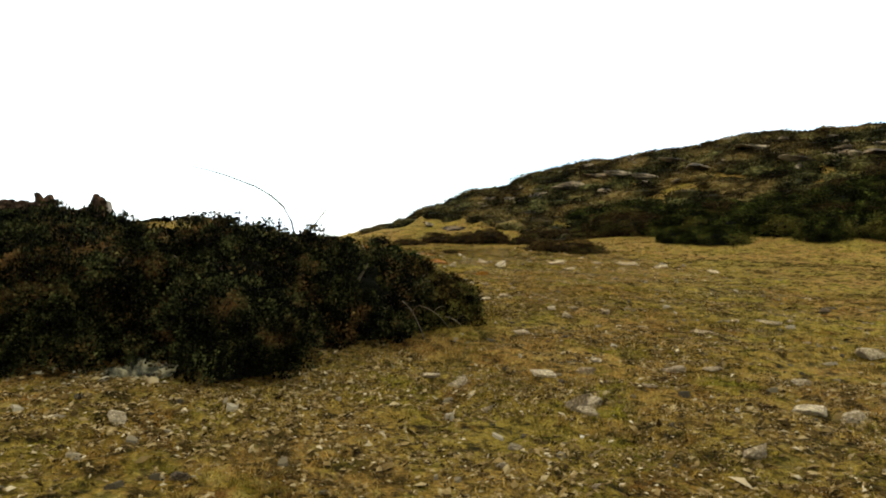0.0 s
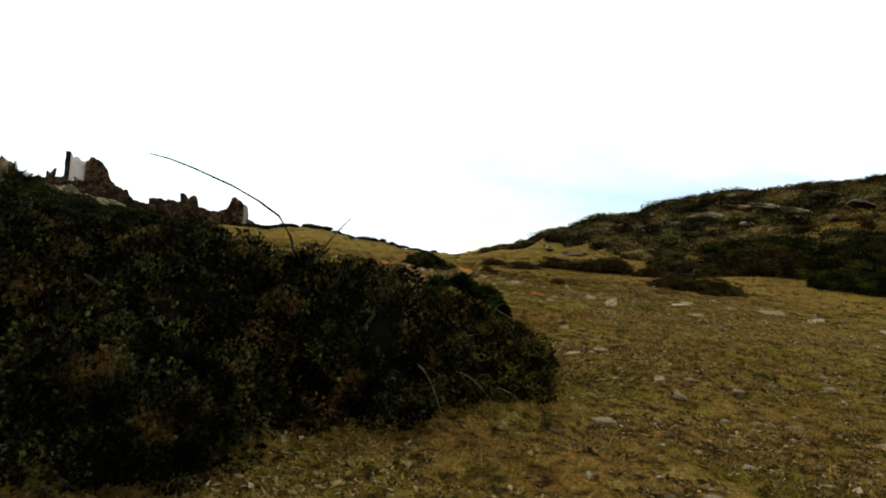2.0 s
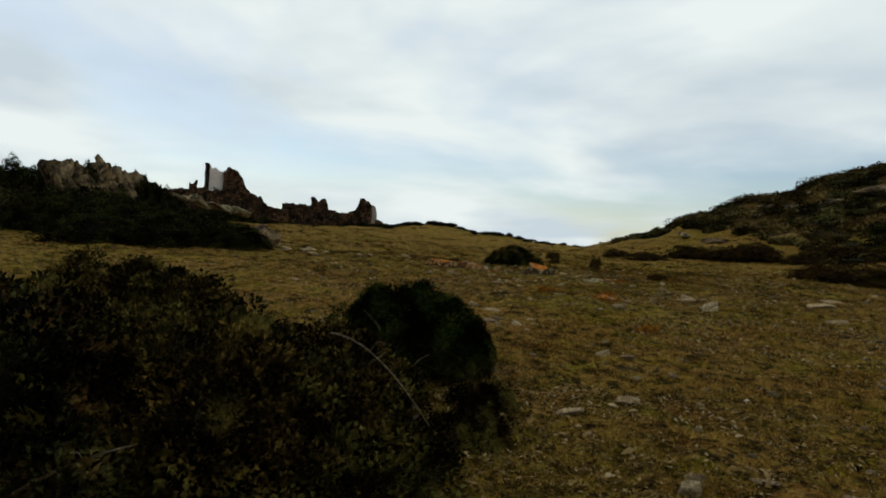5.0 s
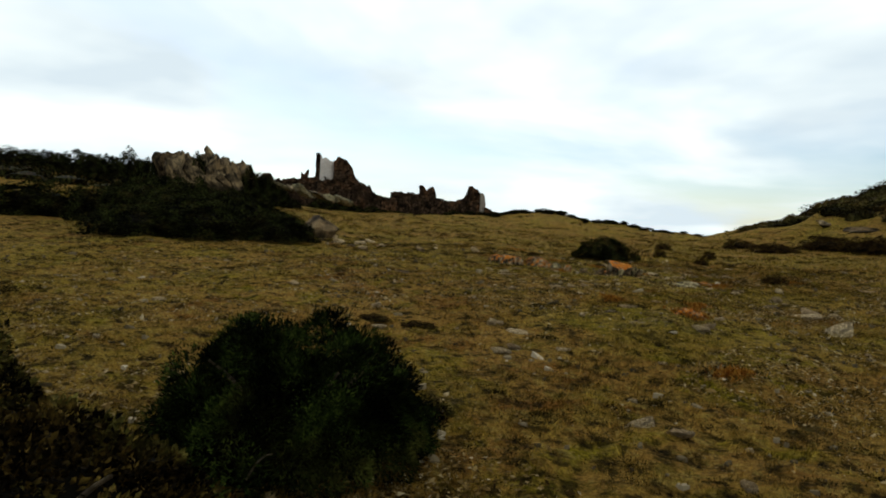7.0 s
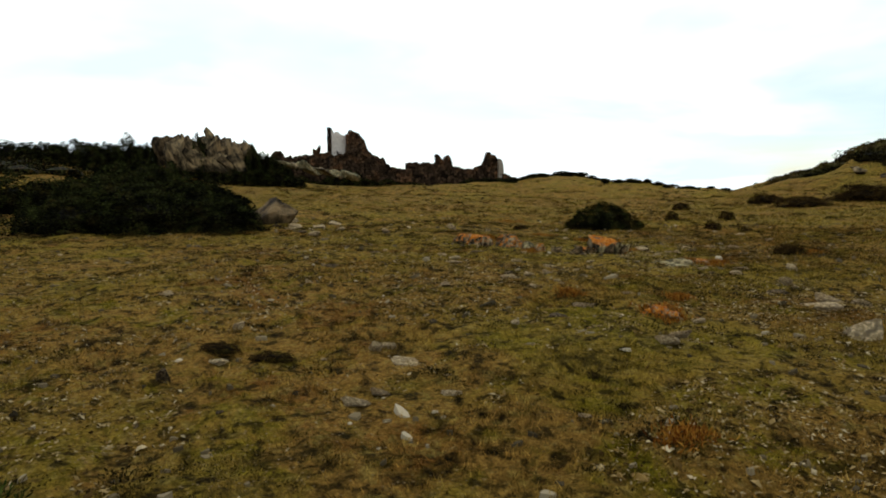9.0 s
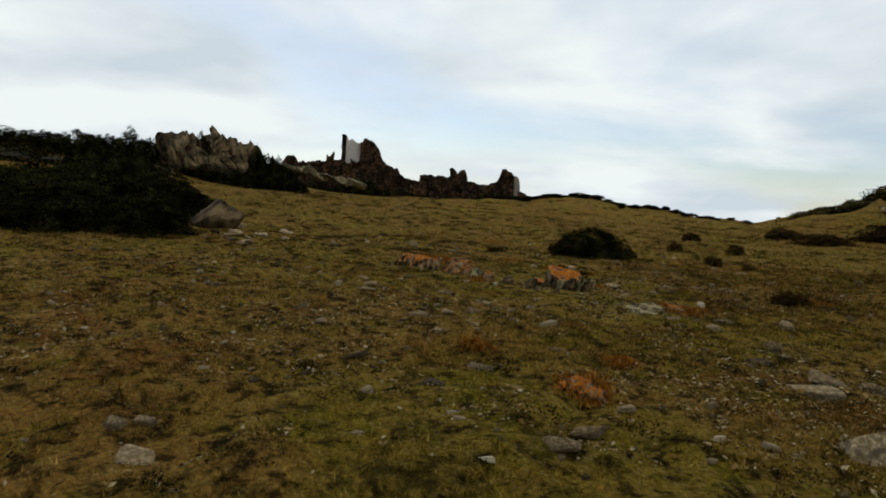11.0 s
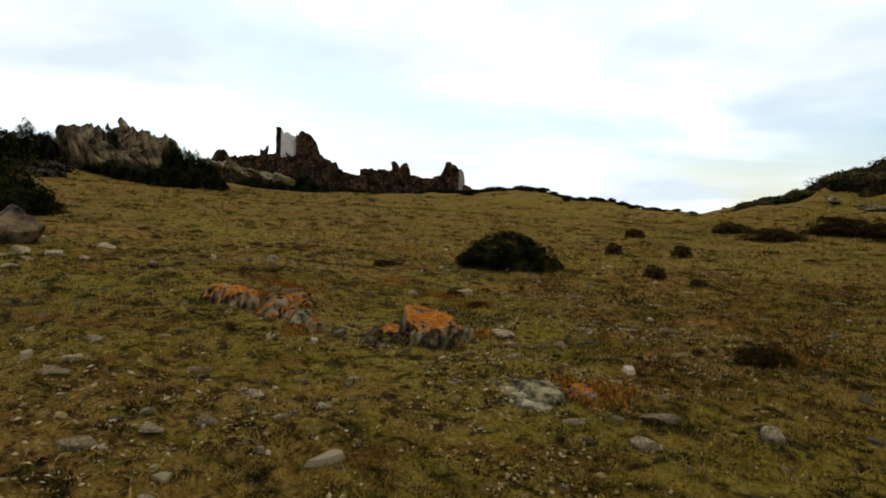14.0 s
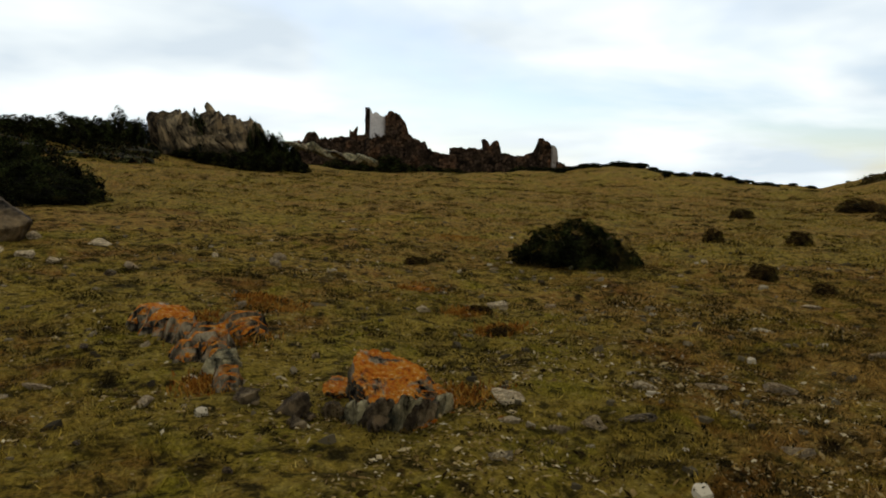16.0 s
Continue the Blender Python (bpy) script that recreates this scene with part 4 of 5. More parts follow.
def place_stones():
    rng = random.Random(5)
    for rows in STONES.values():
        for x, y, w, h in rows:
            dark = rng.random() < 0.16
            me = rng.choice(SLABS if dark else ROCKS)
            label = "flat grey schist slab lying in the turf" if dark else "pale broken stone lying in the turf"
            stone(x, y, w * 0.95, max(h * 0.9, 0.035), me, label, "stone", "loose stones on the turf", rng.uniform(-35, 35) + 20, rng.uniform(-12, 12), 0.25)
    for k in range(215):
        x, y = rng.uniform(-11, 7), rng.uniform(2.5, 34)
        w = rng.uniform(0.04, 0.10) * (1 + max(0, y - 18) * 0.03)
        if x < 0.3 and 4.5 < y < 12.3:
            continue
        stone(x, y, w, w * rng.uniform(0.35, 0.6), rng.choice(ROCKS + SLABS), "small broken stone in the turf", "stone", "small stones", rng.uniform(0, 360), rng.uniform(-15, 15))
    for k in range(150):
        a = rng.uniform(-45, 3)
        rc = float(lerp_rows(np.array([a]), AZ_C, R_C)[0])
        r = rng.uniform(48, rc - 1)
        w = rng.uniform(0.5, 2.0)
        stone(OX - math.sin(radians(a)) * r, OY + math.cos(radians(a)) * r, w, w * rng.uniform(0.2, 0.4), rng.choice(GREYS), "weathered grey-brown rock on the hillside", "rock",
              "rocks on the hillside", rng.uniform(0, 360), rng.uniform(-15, 15), 0.15, "hillside_rock")


def block_mesh(name, material, seed, w, d, h, slope=(0.22, 0.30), flare=0.45):
    """A slab of schist broken off flat on top, its weathered sides grooved down the dip and spreading to the foot."""
    rng = np.random.default_rng(seed)
    n, m, caps = 96, 16, 9
    a = np.linspace(0, 2 * math.pi, n, endpoint=False)
    c, s = np.cos(a), np.sin(a)
    turn = rng.uniform(0, 6.28)
    q = np.full(n, 1.5)
    for k in range(6):
        face = turn + k * 1.05 + rng.uniform(-0.35, 0.35)
        q = np.minimum(q, rng.uniform(0.72, 1.1) / np.maximum(np.cos(a - face), 0.2))
    q = q * (1 + 0.05 * np.sin(7 * a + turn) + rng.uniform(-0.04, 0.04, n))
    fold = np.sin(a * 17 + turn) * 0.35 + np.sin(a * 29 + 2 * turn) * 0.35 + rng.uniform(-0.9, 0.9, n)
    edge = rng.uniform(-1, 1, n) * 0.5 + np.sin(a * 5 + turn)
    rows = []
    for k in range(caps):
        f = 0.06 + 0.9 * k / (caps - 1)
        x, y = c * q * f * w * 0.36, s * q * f * d * 0.40
        rows.append(np.stack([x - w * 0.10, y, h + h * (0.03 * edge * f ** 3) - slope[0] * (x + w * 0.2) - slope[1] * (d * 0.4 - y) + h * 0.05 * np.round(2 * np.sin(x / w * 9 + y / d * 5 + turn)) / 2], 1))
    for k in range(1, m + 1):
        f = k / m
        spread = 1 + flare * f ** 1.4 * (1 + 0.8 * np.maximum(c, 0))
        rough = 1 + 0.11 * fold * min(1, f * 3) + rng.uniform(-0.02, 0.02, n)
        x, y = c * q * w * 0.36 * spread * rough, s * q * d * 0.40 * spread * rough
        top = rows[caps - 1][:, 2]
        z = top * (1 - f) - 0.05 * f + rng.uniform(-0.012, 0.012, n) * h * 3
        rows.append(np.stack([x - w * 0.10 * (1 - f) + w * 0.03 * f, y, z], 1))
    v = np.concatenate(rows)
    i = np.arange(len(rows) - 1)[:, None] * n + np.arange(n)[None]
    j = np.arange(len(rows) - 1)[:, None] * n + (np.arange(n)[None] + 1) % n
    f = np.stack([i, i + n, j + n, j], -1).reshape(-1, 4)
    f = np.concatenate([f[:, [0, 1, 2]], f[:, [0, 2, 3]]])
    hub = np.stack([np.full(n, len(v)), np.arange(n), (np.arange(n) + 1) % n], 1)
    v = np.concatenate([v, rows[0].mean(0)[None]])
    return mesh_from(name, v, np.concatenate([f, hub]), material)


# lichen-covered outcrop: tilted blades of rock standing out of the turf
def outcrop(x, y, w, d, h, seed, turn, material, label, lean=0.25, tilt=0.0, group="", top=(-0.35, -0.4, 0.85)):
    ob = base("outcrop", x, y, land_at(x, y), turn, label=label, category="rock", group=group)
    rng = random.Random(seed)
    if material is not SLATE:
        main = part("rock_slab", block_mesh("rock_slab", material, seed, w, d, h), ob)
        main.matrix_local = pose(0, 0, 0, tilt, tilt * 0.5, 0)
    else:
        main = part("rock_blade", rock_mesh("rock_blade", material, seed, (w, d, h * 1.35), BALL5 if w > 0.5 else BALL4, 5, 0.10, lean, top, 0.42, 0.6), ob)
        main.matrix_local = pose(0, 0, h * 0.36, tilt, 0, 0)
    for i in range(4):
        b = part("rock_blade", rock_mesh("rock_blade", material if i % 2 else SLATE, seed + 20 + i, (w * rng.uniform(0.2, 0.4), d * 0.5, h * rng.uniform(0.35, 0.65)), BALL4, 8, 0.12, lean, top, 0.4), ob)
        b.matrix_local = pose(w * rng.uniform(-0.6, 0.6), d * rng.uniform(-0.65, 0.4), h * 0.1, tilt, 0, rng.uniform(-30, 30))
    return ob


def bed_mesh(name, material, seed, length, thick, h, lean=0.2):
    """One bed of tilted schist: a long slab on edge, its top broken off in steps, its ends tapering into the turf."""
    rng = np.random.default_rng(seed)
    n = 26
    s = np.linspace(-0.5, 0.5, n)
    steps = np.repeat(rng.uniform(0.62, 1.0, 9), 3)[:n]
    top = h * steps * (1 - np.abs(2 * s) ** 3.5 * 0.85) * rng.uniform(0.93, 1.05, n)
    half = thick * 0.5 * (1 - np.abs(2 * s) ** 4 * 0.6) * (0.8 + 0.35 * np.repeat(rng.uniform(0, 1, 13), 2)[:n])
    rows = []
    for q, f in ((-1.35, -0.25), (-1.2, 0.3), (-1.02, 0.72), (-0.86, 1.0), (-0.3, 1.03), (0.3, 0.99), (0.86, 0.93), (1.02, 0.6), (1.25, 0.25), (1.4, -0.25)):
        groove = 1 + (0.22 * rng.uniform(-1, 1, n) if abs(q) > 0.9 else 0.05 * rng.uniform(-1, 1, n))
        z = top * f if f > 0 else np.full(n, -0.06)
        rows.append(np.stack([s * length + rng.uniform(-0.012, 0.012, n), half * q * groove + lean * z, z + rng.uniform(-0.05, 0.05, n) * h * (f > 0.2)], 1))
    v = np.concatenate(rows)
    i = (np.arange(len(rows) - 1)[:, None] * n + np.arange(n - 1)[None]).ravel()
    f = np.concatenate([np.stack([i, i + 1, i + n], 1), np.stack([i + 1, i + n + 1, i + n], 1)])
    k = np.arange(len(rows) - 1) * n
    ends = np.concatenate([np.stack([np.full(len(k) - 1, 0), k[1:], k[1:] + n], 1), np.stack([np.full(len(k) - 1, n - 1), k[1:] + 2 * n - 1, k[1:] + n - 1], 1)])
    return mesh_from(name, v, np.concatenate([f, ends]), material)


def ledge(x, y, turn, beds, seed, label, material=None):
    """Parallel beds of schist side by side: along, across, length, thickness, height of each."""
    ob = base("outcrop", x, y, land_at(x, y), turn, label=label, category="rock", group="lichen outcrops")
    for i, (u, v, length, thick, h) in enumerate(beds):
        b = part("rock_slab", bed_mesh("rock_slab", material or LICHEN, seed + i * 7, length, thick, h, 0.15 + 0.1 * (i % 3)), ob)
        b.matrix_local = pose(u, v, 0, 0, 0, 7 * (i % 3) - 7)
    return ob


ORANGE = "jagged grey schist outcrop covered in bright orange lichen"
big = outcrop(-2.28, 21.56, 0.60, 0.52, 0.25, 401, 12, LICHEN, ORANGE, -0.25, 4, "lichen outcrops", (0.42, -0.2, 0.85))
for i, (u, v, length, thick, h, turn) in enumerate([(0.20, -0.20, 0.22, 0.07, 0.21, 62), (0.27, -0.12, 0.24, 0.06, 0.19, 70), (0.30, 0.0, 0.22, 0.06, 0.17, 78), (0.10, -0.27, 0.20, 0.07, 0.20, 50), (-0.02, -0.29, 0.16, 0.06, 0.17, 40), (-0.20, -0.26, 0.12, 0.07, 0.10, 30)]):
    b = part("rock_blade", bed_mesh("rock_blade", SLATE if i % 2 else PALEROCK, 480 + i, length, thick, h * 0.82, -0.45), big)
    b.matrix_local = pose(u, v, -0.01, 0, 0, turn)
ledge(-4.75, 21.52, 6, [(-0.05, 0.0, 0.74, 0.30, 0.17), (0.26, -0.10, 0.30, 0.16, 0.14), (-0.36, 0.12, 0.26, 0.14, 0.14)], 411, ORANGE)
ledge(-4.24, 21.86, -12, [(0.0, 0.0, 0.40, 0.28, 0.17)], 431, ORANGE)
ledge(-3.98, 21.40, -18, [(-0.02, 0.02, 0.46, 0.24, 0.20), (0.12, -0.16, 0.34, 0.14, 0.14), (0.28, 0.0, 0.22, 0.12, 0.12)], 441, ORANGE)
ledge(-3.52, 21.28, -20, [(0.0, 0.0, 0.22, 0.12, 0.11), (0.08, -0.10, 0.16, 0.09, 0.08)], 451, "small pale schist blades beside orange lichen rock", PALEROCK)
ledge(-3.22, 21.10, -30, [(0.0, 0.0, 0.18, 0.13, 0.13)], 456, ORANGE)
ledge(-0.88, 20.72, -22, [(0.0, 0.0, 0.52, 0.20, 0.085), (-0.14, -0.12, 0.40, 0.12, 0.05), (0.14, -0.20, 0.34, 0.12, 0.035), (-0.28, 0.06, 0.26, 0.10, 0.045)], 461, "low pale grey-green schist slab beside golden herbs", PALEROCK)
ledge(-0.62, 20.84, -25, [(0.0, 0.0, 0.30, 0.12, 0.08)], 466, ORANGE)
ledge(-0.12, 17.42, 10, [(-0.04, 0.0, 0.26, 0.17, 0.09), (0.09, -0.08, 0.18, 0.12, 0.06)], 471, "low schist slab under orange lichen and golden herbs")
ledge(-4.87, 24.6, 0, [(0.0, 0.0, 0.36, 0.2, 0.05)], 476, "flat rusty lichen slab in the turf")
for i, (x, y, w, h) in enumerate([(-2.58, 21.12, 0.20, 0.13), (-2.85, 21.0, 0.14, 0.08), (-2.42, 21.02, 0.10, 0.07)]):
    outcrop(x, y, w, w * 0.7, h, 460 + i * 31, 40 * i, SLATE, "dark grey schist blade half buried in the turf", 0.2, 5, "schist blades")
boulder = base("boulder", -10.6, 22.0, land_at(-10.6, 22.0), 25, label="large smooth grey-brown boulder beside dark bushes", category="boulder")
part("stone", rock_mesh("stone", CRAG, 487, (1.05, 0.8, 0.85), BALL5, 4, 0.06, 0.3, (0.3, -0.3, 0.9), 0.05, 0.95), boulder).matrix_local = pose(0, 0, 0.16, 0, 8, 0)
for i, (x, y, w, h) in enumerate([(-9.5, 21.7, 0.36, 0.12), (-9.0, 21.9, 0.30, 0.10), (-9.2, 21.3, 0.34, 0.08), (-8.7, 21.4, 0.24, 0.10), (-8.4, 22.0, 0.22, 0.10), (-9.7, 21.3, 0.3, 0.12), (-8.3, 20.7, 0.25, 0.07)]):
    stone(x, y, w, h, (ROCKS + SLABS)[i * 2 % 14], "flat stone fallen beside the boulder", "stone", "stones by the boulder", 40 * i, 8)
place_stones()
UPRIGHT = "pale angular stone standing on end in the turf"
stone(0.985, 5.02, 0.15, 0.22, ROCKS[4], UPRIGHT, "stone", "", 20, 14)
stone(1.12, 5.10, 0.17, 0.10, ROCKS[2], "pale broken stone leaning on an upright one", "stone", "", 50, -8)
stone(1.04, 4.86, 0.16, 0.06, ROCKS[6], "pale broken stone lying in the turf", "stone", "", 10, 4)
HILL_ROCK = "pale weathered rock ledge on the scrubby hillside"
for i, (a, r, w, h) in enumerate([(-12.5, 54, 4.6, 1.4), (-14.5, 55, 3.0, 1.1), (-6.0, 57, 2.6, 0.8), (-19.5, 51, 3.4, 0.9), (-24.5, 50, 3.6, 1.0), (-33.0, 49, 3.6, 1.0), (-36.5, 51, 2.6, 0.9), (-29.0, 53, 3.6, 0.9),
                                  (-9.0, 55, 2.4, 0.8), (-17.0, 54, 4.2, 1.0), (-39.0, 49, 3.0, 0.9), (-22.0, 55, 3.4, 0.8)]):
    stone(OX - math.sin(radians(a)) * r, OY + math.cos(radians(a)) * r, w, h * 0.7, GREYS[i % 6], HILL_ROCK, "rock", "rock ledges on the hillside", -a + 10 * (i % 3), 4, 0.0, "rock_ledge")
for i, (x, y, rx, ry, h) in enumerate([(-2.75, 14.5, 0.22, 0.12, 0.07), (-2.2, 14.55, 0.2, 0.11, 0.06), (-6.2, 26.0, 0.2, 0.15, 0.12), (-3.6, 24.1, 0.15, 0.11, 0.10), (-2.9, 23.5, 0.14, 0.10, 0.10), (-1.4, 28.0, 0.18, 0.15, 0.14)]):
    slope_bush(x, y, rx, ry, h, 0, i, "flat dark brown cushion plant in the turf", "cushion plants", 15.0 * i, "cushion_plant")

# rusty dead herbs round the outcrops
herb_v, herb_f = [], []
for i, (x, y, r) in enumerate([(-0.16, 17.52, 0.20), (-0.02, 17.36, 0.16), (-0.50, 20.98, 0.24), (-0.55, 20.80, 0.16), (-0.70, 20.98, 0.18), (-4.1, 21.7, 0.28), (-2.1, 21.95, 0.24), (-8.6, 29.8, 0.5), (-1.23, 17.85, 0.14), (-4.7, 21.75, 0.34),
                               (-4.9, 22.6, 0.36), (-5.2, 22.65, 0.25), (-4.85, 24.6, 0.25), (0.4, 22.8, 0.25), (0.84, 14.7, 0.14), (-0.2, 18.3, 0.12), (-3.3, 21.0, 0.15), (-3.0, 23.6, 0.25), (-3.7, 24.0, 0.2)]):
    g = np.random.default_rng(500 + i)
    n = 420
    p = np.concatenate([g.normal(scale=r * 0.5, size=(n, 2)) + np.array([x, y]), np.zeros((n, 1))], 1)
    p[:, 2] = land(p[:, 0], p[:, 1])
    v, f = leaves(p, np.tile([0, 0, 1.0], (n, 1)), 0.05, 0.005, g, 0.6)
    herb_v.append(v)
    herb_f.append(f + i * n * 4)
tagged(new("rusty_herbs", mesh_from("rusty_herbs", np.concatenate(herb_v), np.concatenate(herb_f), RUSTY)), "rust-coloured dead herb tufts round the outcrops", "herb", kind="stuff")

# ---- the crag left of the ruin ----
def crag():
    cx, cy = -44.2, 45.4
    ob = base("crag", cx, cy, land_at(cx, cy), 59, label="craggy outcrop of tilted pale brown rock slabs on the ridge", category="rock outcrop")
    rng = random.Random(9)
    crest = ([-4.6, -4.0, -2.4, -1.7, -0.9, 0, 1.3, 2.4, 3.1, 4.9, 5.8], [2.9, 3.5, 3.6, 3.2, 3.4, 3.75, 3.5, 3.3, 3.0, 2.2, 1.4])
    for i in range(17):
        u = -3.5 + 6.6 * (i + rng.random()) / 17
        v = rng.uniform(-0.2, 1.2)
        h = float(np.interp(u, *crest)) - rng.uniform(0.0, 0.3)
        b = part("rock_slab", rock_mesh("rock_slab", CRAG, 600 + i, (rng.uniform(1.5, 2.4), rng.uniform(1.2, 1.8), h * 1.12), BALL4, 14, 0.07, 0.0, (-0.25 + rng.uniform(-0.3, 0.5), -0.35, 0.9), 0.05, 0.8), ob)
        b.matrix_local = pose(u + 0.3, v, h * 0.42, rng.uniform(-6, 6), -10 + rng.uniform(-8, 8), rng.uniform(-20, 20))
    for i in range(19):
        u = -3.4 + 5.8 * (i + rng.random()) / 19
        v = rng.uniform(-1.7, -0.5)
        h = float(np.interp(u, *crest)) * rng.uniform(0.35, 0.78)
        b = part("rock_slab", rock_mesh("rock_slab", CRAG, 640 + i, (rng.uniform(0.9, 1.6), rng.uniform(0.7, 1.2), h * 1.25), BALL4, 14, 0.07, 0.0, (0.3, -0.7, 0.75), 0.06, 0.8), ob)
        b.matrix_local = pose(u, v, h * 0.38, rng.uniform(5, 25), -32 + rng.uniform(-14, 14), rng.uniform(-25, 25))
    b = part("rock_slab", rock_mesh("rock_slab", CRAG, 690, (0.65, 0.7, 1.5), BALL4, 16, 0.10, -0.1, None, 0.05, 0.75), ob)
    b.matrix_local = pose(0.0, 0.2, 3.35, 0, -18, 0)
    for i in range(16):
        b = part("rock_slab", rock_mesh("rock_slab", PALEROCK if i % 3 else CRAG, 700 + i, (rng.uniform(1.0, 2.0), rng.uniform(0.7, 1.2), rng.uniform(0.35, 0.7)), BALL3, 11, 0.10, 0.0, None, 0.2), ob)
        b.matrix_local = pose(5.4 + i * 0.40, rng.uniform(-1.8, 0.6), 1.25 - i * 0.075, rng.uniform(-15, 15), 14 + rng.uniform(-8, 12), rng.uniform(-25, 25))
    return ob


crag()
FRONT = "dark evergreen bush at the foot of the crag"
for i, (u, v, rx, h) in enumerate([(-1.5, -1.6, 1.1, 0.7), (0.0, -2.2, 1.4, 1.0), (1.5, -2.9, 1.5, 1.3), (3.0, -3.5, 1.5, 1.6), (4.4, -4.1, 1.4, 1.5), (5.5, -4.6, 0.9, 0.9),
                                   (-8.5, -0.8, 1.7, 1.7), (-7.0, -1.0, 1.5, 1.4), (-5.5, -1.2, 1.4, 1.25), (-4.2, -1.5, 1.0, 0.8), (-9.3, 0.6, 2.1, 2.1), (-7.4, 0.6, 1.8, 2.3), (-5.8, -0.2, 1.4, 2.9), (-4.7, -1.0, 0.9, 2.6),
                                   (3.0, -1.5, 0.9, 3.3), (3.9, -1.6, 1.0, 3.0), (4.7, -1.7, 0.9, 2.5), (5.5, -1.8, 0.7, 1.7), (-1.0, -0.9, 0.8, 3.3), (-11.5, 0.2, 2.1, 1.7), (-13.6, 0.0, 2.2, 1.4)]):
    a = radians(59)
    slope_bush(-44.2 + u * math.cos(a) - v * math.sin(a), 45.4 + u * math.sin(a) + v * math.cos(a), rx, 1.5, h, 1, i, FRONT, "bushes at the crag", 59)

# ---- the ruin on the ridge ----
RUIN_A, RUIN_B = Vector((-59.8, 78.9, 0)), Vector((-48.6, 96.7, 0))
RUIN_U = (RUIN_B - RUIN_A).normalized()
RUIN_V = Vector((-RUIN_U.y, RUIN_U.x, 0))


def ruin_wall(name, s0, s1, v0, v1, tops, thick, material, label, parent, foot=2.0):
    """A broken rubble wall from (s0, v0) to (s1, v1) on the ruin's plan, its ragged top running through tops (share of the length, height)."""
    a = RUIN_A + RUIN_U * s0 + RUIN_V * v0
    b = RUIN_A + RUIN_U * s1 + RUIN_V * v1
    length = (b - a).length
    n, m = max(4, int(length / 0.22)), 14
    along = (b - a).normalized()
    side = Vector((-along.y, along.x, 0))
    ts, hs = [t for t, _ in tops], [h for _, h in tops]
    rng = np.random.default_rng(int(abs(s0 * 100 + v0 * 7 + s1)))
    verts, faces = [], []
    for i in range(n + 1):
        t = i / n
        top = float(np.interp(t, ts, hs)) + rng.uniform(-0.22, 0.18)
        for k in range(2):
            for j in range(m + 1):
                z = foot + (top - foot) * j / m
                p = a + along * (length * t) + side * (thick * (k - 0.5))
                q = noise.noise_vector((p.x * 1.6, p.y * 1.6, z * 1.6)) * 0.12
                verts.append((p.x + q.x, p.y + q.y, z + q.z * (j > 0)))
    w = 2 * (m + 1)
    for i in range(n):
        for j in range(m):
            faces.append((i * w + j, (i + 1) * w + j, (i + 1) * w + j + 1, i * w + j + 1))
            faces.append(((i + 1) * w + m + 1 + j, i * w + m + 1 + j, i * w + m + 2 + j, (i + 1) * w + m + 2 + j))
        faces.append((i * w + m, (i + 1) * w + m, (i + 1) * w + w - 1, i * w + w - 1))
    for i in (0, n):
        for j in range(m):
            q = (i * w + j, i * w + j + 1, i * w + m + 2 + j, i * w + m + 1 + j)
            faces.append(q if i == 0 else q[::-1])
    o = parent.matrix_world.translation
    return part(name, mesh_from(name, np.array(verts) - np.array(o[:]), faces, material), parent, label)


def ruin(name, x, y, label):
    return base(name, x, y, land_at(x, y), label=label, category="ruin")


house = ruin("ruined_house", RUIN_A.x, RUIN_A.y, "roofless ruined stone house with remains of white plaster on the ridge")
ruin_wall("plastered_wall", -2.75, -0.45, 0.0, 0.6, [(0, 11.55), (0.5, 11.25), (1, 10.95)], 0.55, PLASTER, "broken wall with pale plaster", house)
ruin_wall("wall_edge", -2.95, -2.7, -0.3, 0.0, [(0, 11.8), (1, 11.65)], 0.5, RUBBLE, "bare stone end of the wall", house)
ruin_wall("wall", -0.6, 2.4, 0.2, -0.6, [(0, 11.05), (0.25, 11.65), (0.55, 11.25), (0.75, 10.65), (0.85, 9.65), (1, 8.65)], 0.7, RUBBLE, "", house)
ruin_wall("wall", 1.2, 4.6, -1.2, -1.6, [(0, 9.45), (0.4, 8.45), (0.8, 7.85), (1, 6.95)], 0.7, RUBBLE, "", house)
ruin_wall("wall", -3.4, 3.6, -1.8, -2.2, [(0, 8.05), (0.3, 8.35), (0.6, 8.65), (0.8, 8.05), (1, 6.95)], 0.8, RUBBLE, "", house)
ruin_wall("wall", -12.0, -2.8, -0.2, 0.0, [(0, 7.45), (0.17, 7.65), (0.2, 8.55), (0.33, 8.65), (0.35, 7.95), (0.7, 8.25), (1, 8.75)], 0.7, RUBBLE, "", house)
ruin_wall("wall_stub", -5.0, -4.1, 0.0, 0.0, [(0, 9.35), (0.4, 8.95), (0.6, 8.95), (1, 9.45)], 0.5, RUBBLE, "", house)
ruin_wall("wall", 4.2, 8.4, -0.6, -0.2, [(0, 7.45), (0.3, 6.75), (0.6, 6.55), (1, 6.45)], 0.7, RUBBLE, "", house)

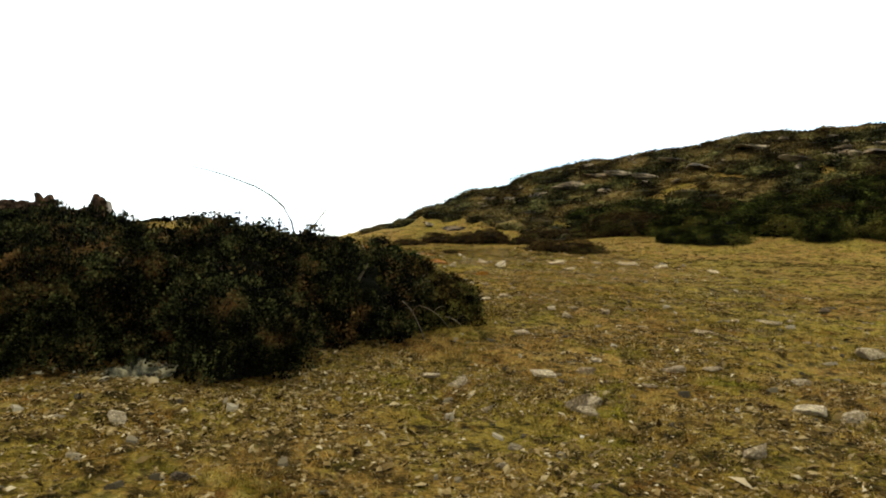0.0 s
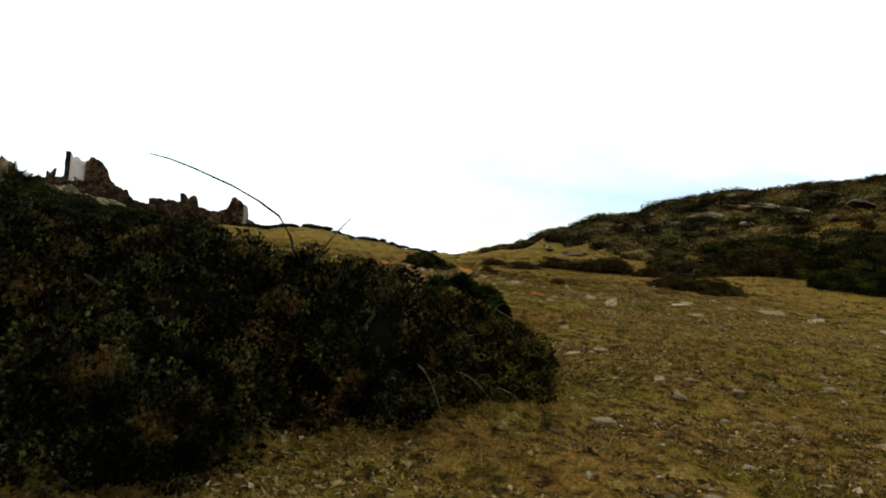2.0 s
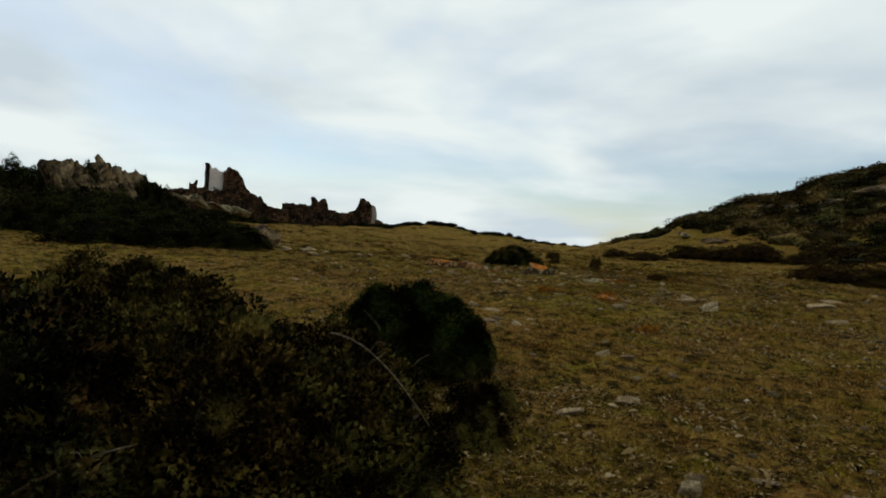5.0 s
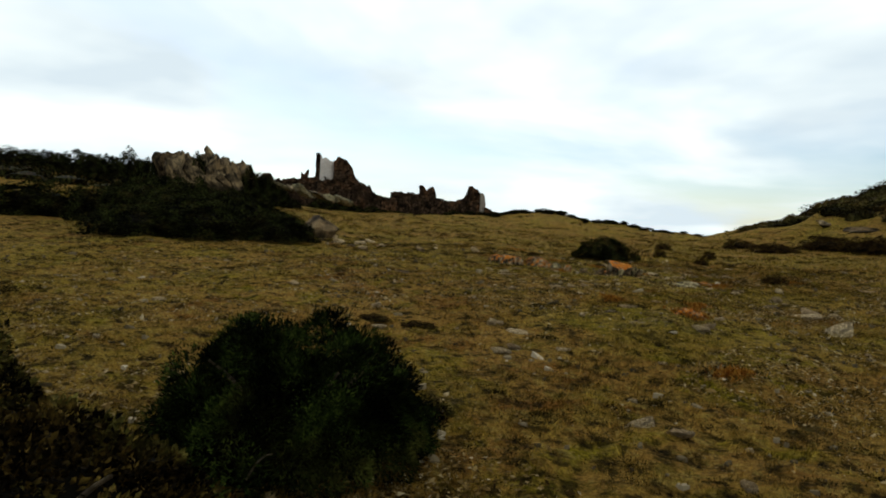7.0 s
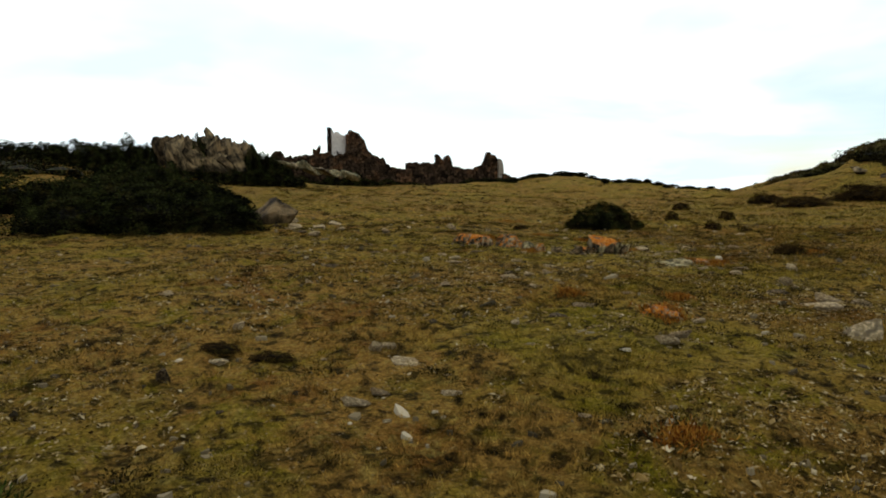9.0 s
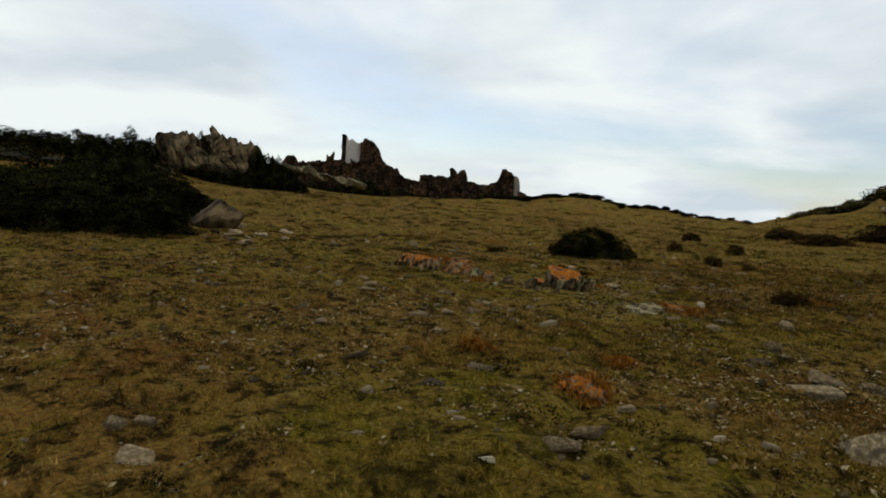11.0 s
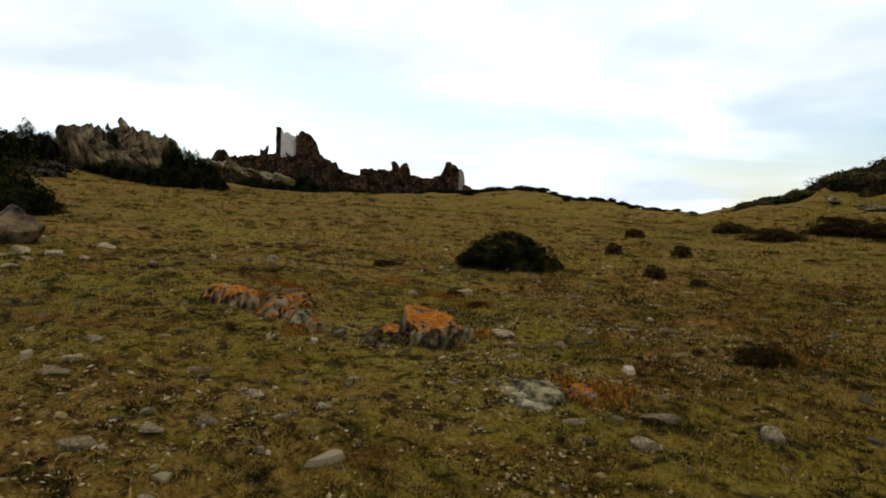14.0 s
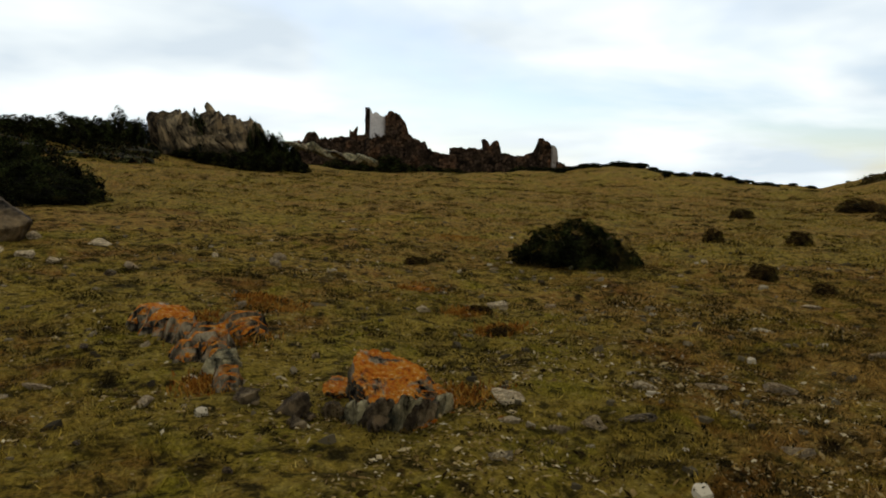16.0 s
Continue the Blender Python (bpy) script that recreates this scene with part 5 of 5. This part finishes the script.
barn = ruin("ruined_outbuilding", *(RUIN_A + RUIN_U * 15)[:2], "low ruined stone outbuilding with broken gable ends")
ruin_wall("wall", 7.8, 12.2, 0.0, 0.0, [(0, 7.4), (1, 7.4)], 0.7, RUBBLE, "", barn)
ruin_wall("broken_gable", 12.1, 14.5, 0.0, -0.3, [(0, 8.6), (0.25, 8.4), (0.4, 7.9), (0.6, 8.5), (0.85, 8.4), (1, 7.2)], 0.7, RUBBLE, "", barn)
ruin_wall("wall", 14.3, 19.8, -0.2, 0.0, [(0, 6.9), (0.5, 6.6), (0.85, 7.0), (1, 7.6)], 0.7, RUBBLE, "", barn)
ruin_wall("broken_gable", 19.4, 21.6, 0.0, -0.3, [(0, 7.4), (0.25, 8.8), (0.45, 9.0), (0.7, 8.8), (1, 8.3)], 0.7, RUBBLE, "", barn)
ruin_wall("plastered_wall", 21.6, 22.7, -0.35, 0.3, [(0, 8.3), (0.6, 7.9), (1, 7.6)], 0.6, RENDERED, "gable end with weathered render", barn)
ruin_wall("rubble_wall", 22.6, 25.2, 0.0, 0.0, [(0, 6.2), (0.4, 5.8), (1, 5.2)], 0.8, RUBBLE, "", barn)

RUIN_BUSH = "dark bush growing at the foot of the ruined walls"
for i, (s, v, rx, h) in enumerate([(-3.0, -4.0, 2.2, 1.8), (0.6, -4.4, 2.4, 2.0), (3.6, -4.6, 2.4, 1.7), (6.6, -4.6, 2.2, 1.5), (-7.0, -2.6, 2.6, 2.2), (10.0, -1.6, 1.6, 1.2), (17.0, -1.4, 2.0, 1.2), (-0.6, -2.8, 2.0, 3.0)]):
    p = RUIN_A + RUIN_U * s + RUIN_V * v
    slope_bush(p.x, p.y, rx, 1.4, h, 1, i, RUIN_BUSH, "bushes at the ruin", 58)

# masonry fallen from the walls
def fallen_masonry(name, n, seed):
    rng = np.random.default_rng(seed)
    pieces = []
    for _ in range(n):
        s = rng.uniform(-11, 25)
        v = -0.6 - abs(rng.normal(scale=1.3)) * (1.3 if -4 < s < 8 else 0.6)
        p = RUIN_A + RUIN_U * s + RUIN_V * v
        w = rng.uniform(0.18, 0.55)
        q = BALL1[0] * np.array([w, w * rng.uniform(0.5, 0.9), w * rng.uniform(0.4, 0.8)]) * rng.uniform(0.75, 1.15, (len(BALL1[0]), 1))
        heap = max(0.0, 1.1 + v * 0.4) * rng.uniform(0, 1) if -4 < s < 7 else 0.1
        pieces.append((q + np.array([p.x, p.y, land_at(p.x, p.y) + heap]), BALL1[1]))
    return tagged(new(name, mesh_from(name, *joined(pieces), RUBBLE)), "brown rubble fallen from the ruined walls", "rubble", kind="stuff")


fallen_masonry("fallen_rubble", 420, 91)
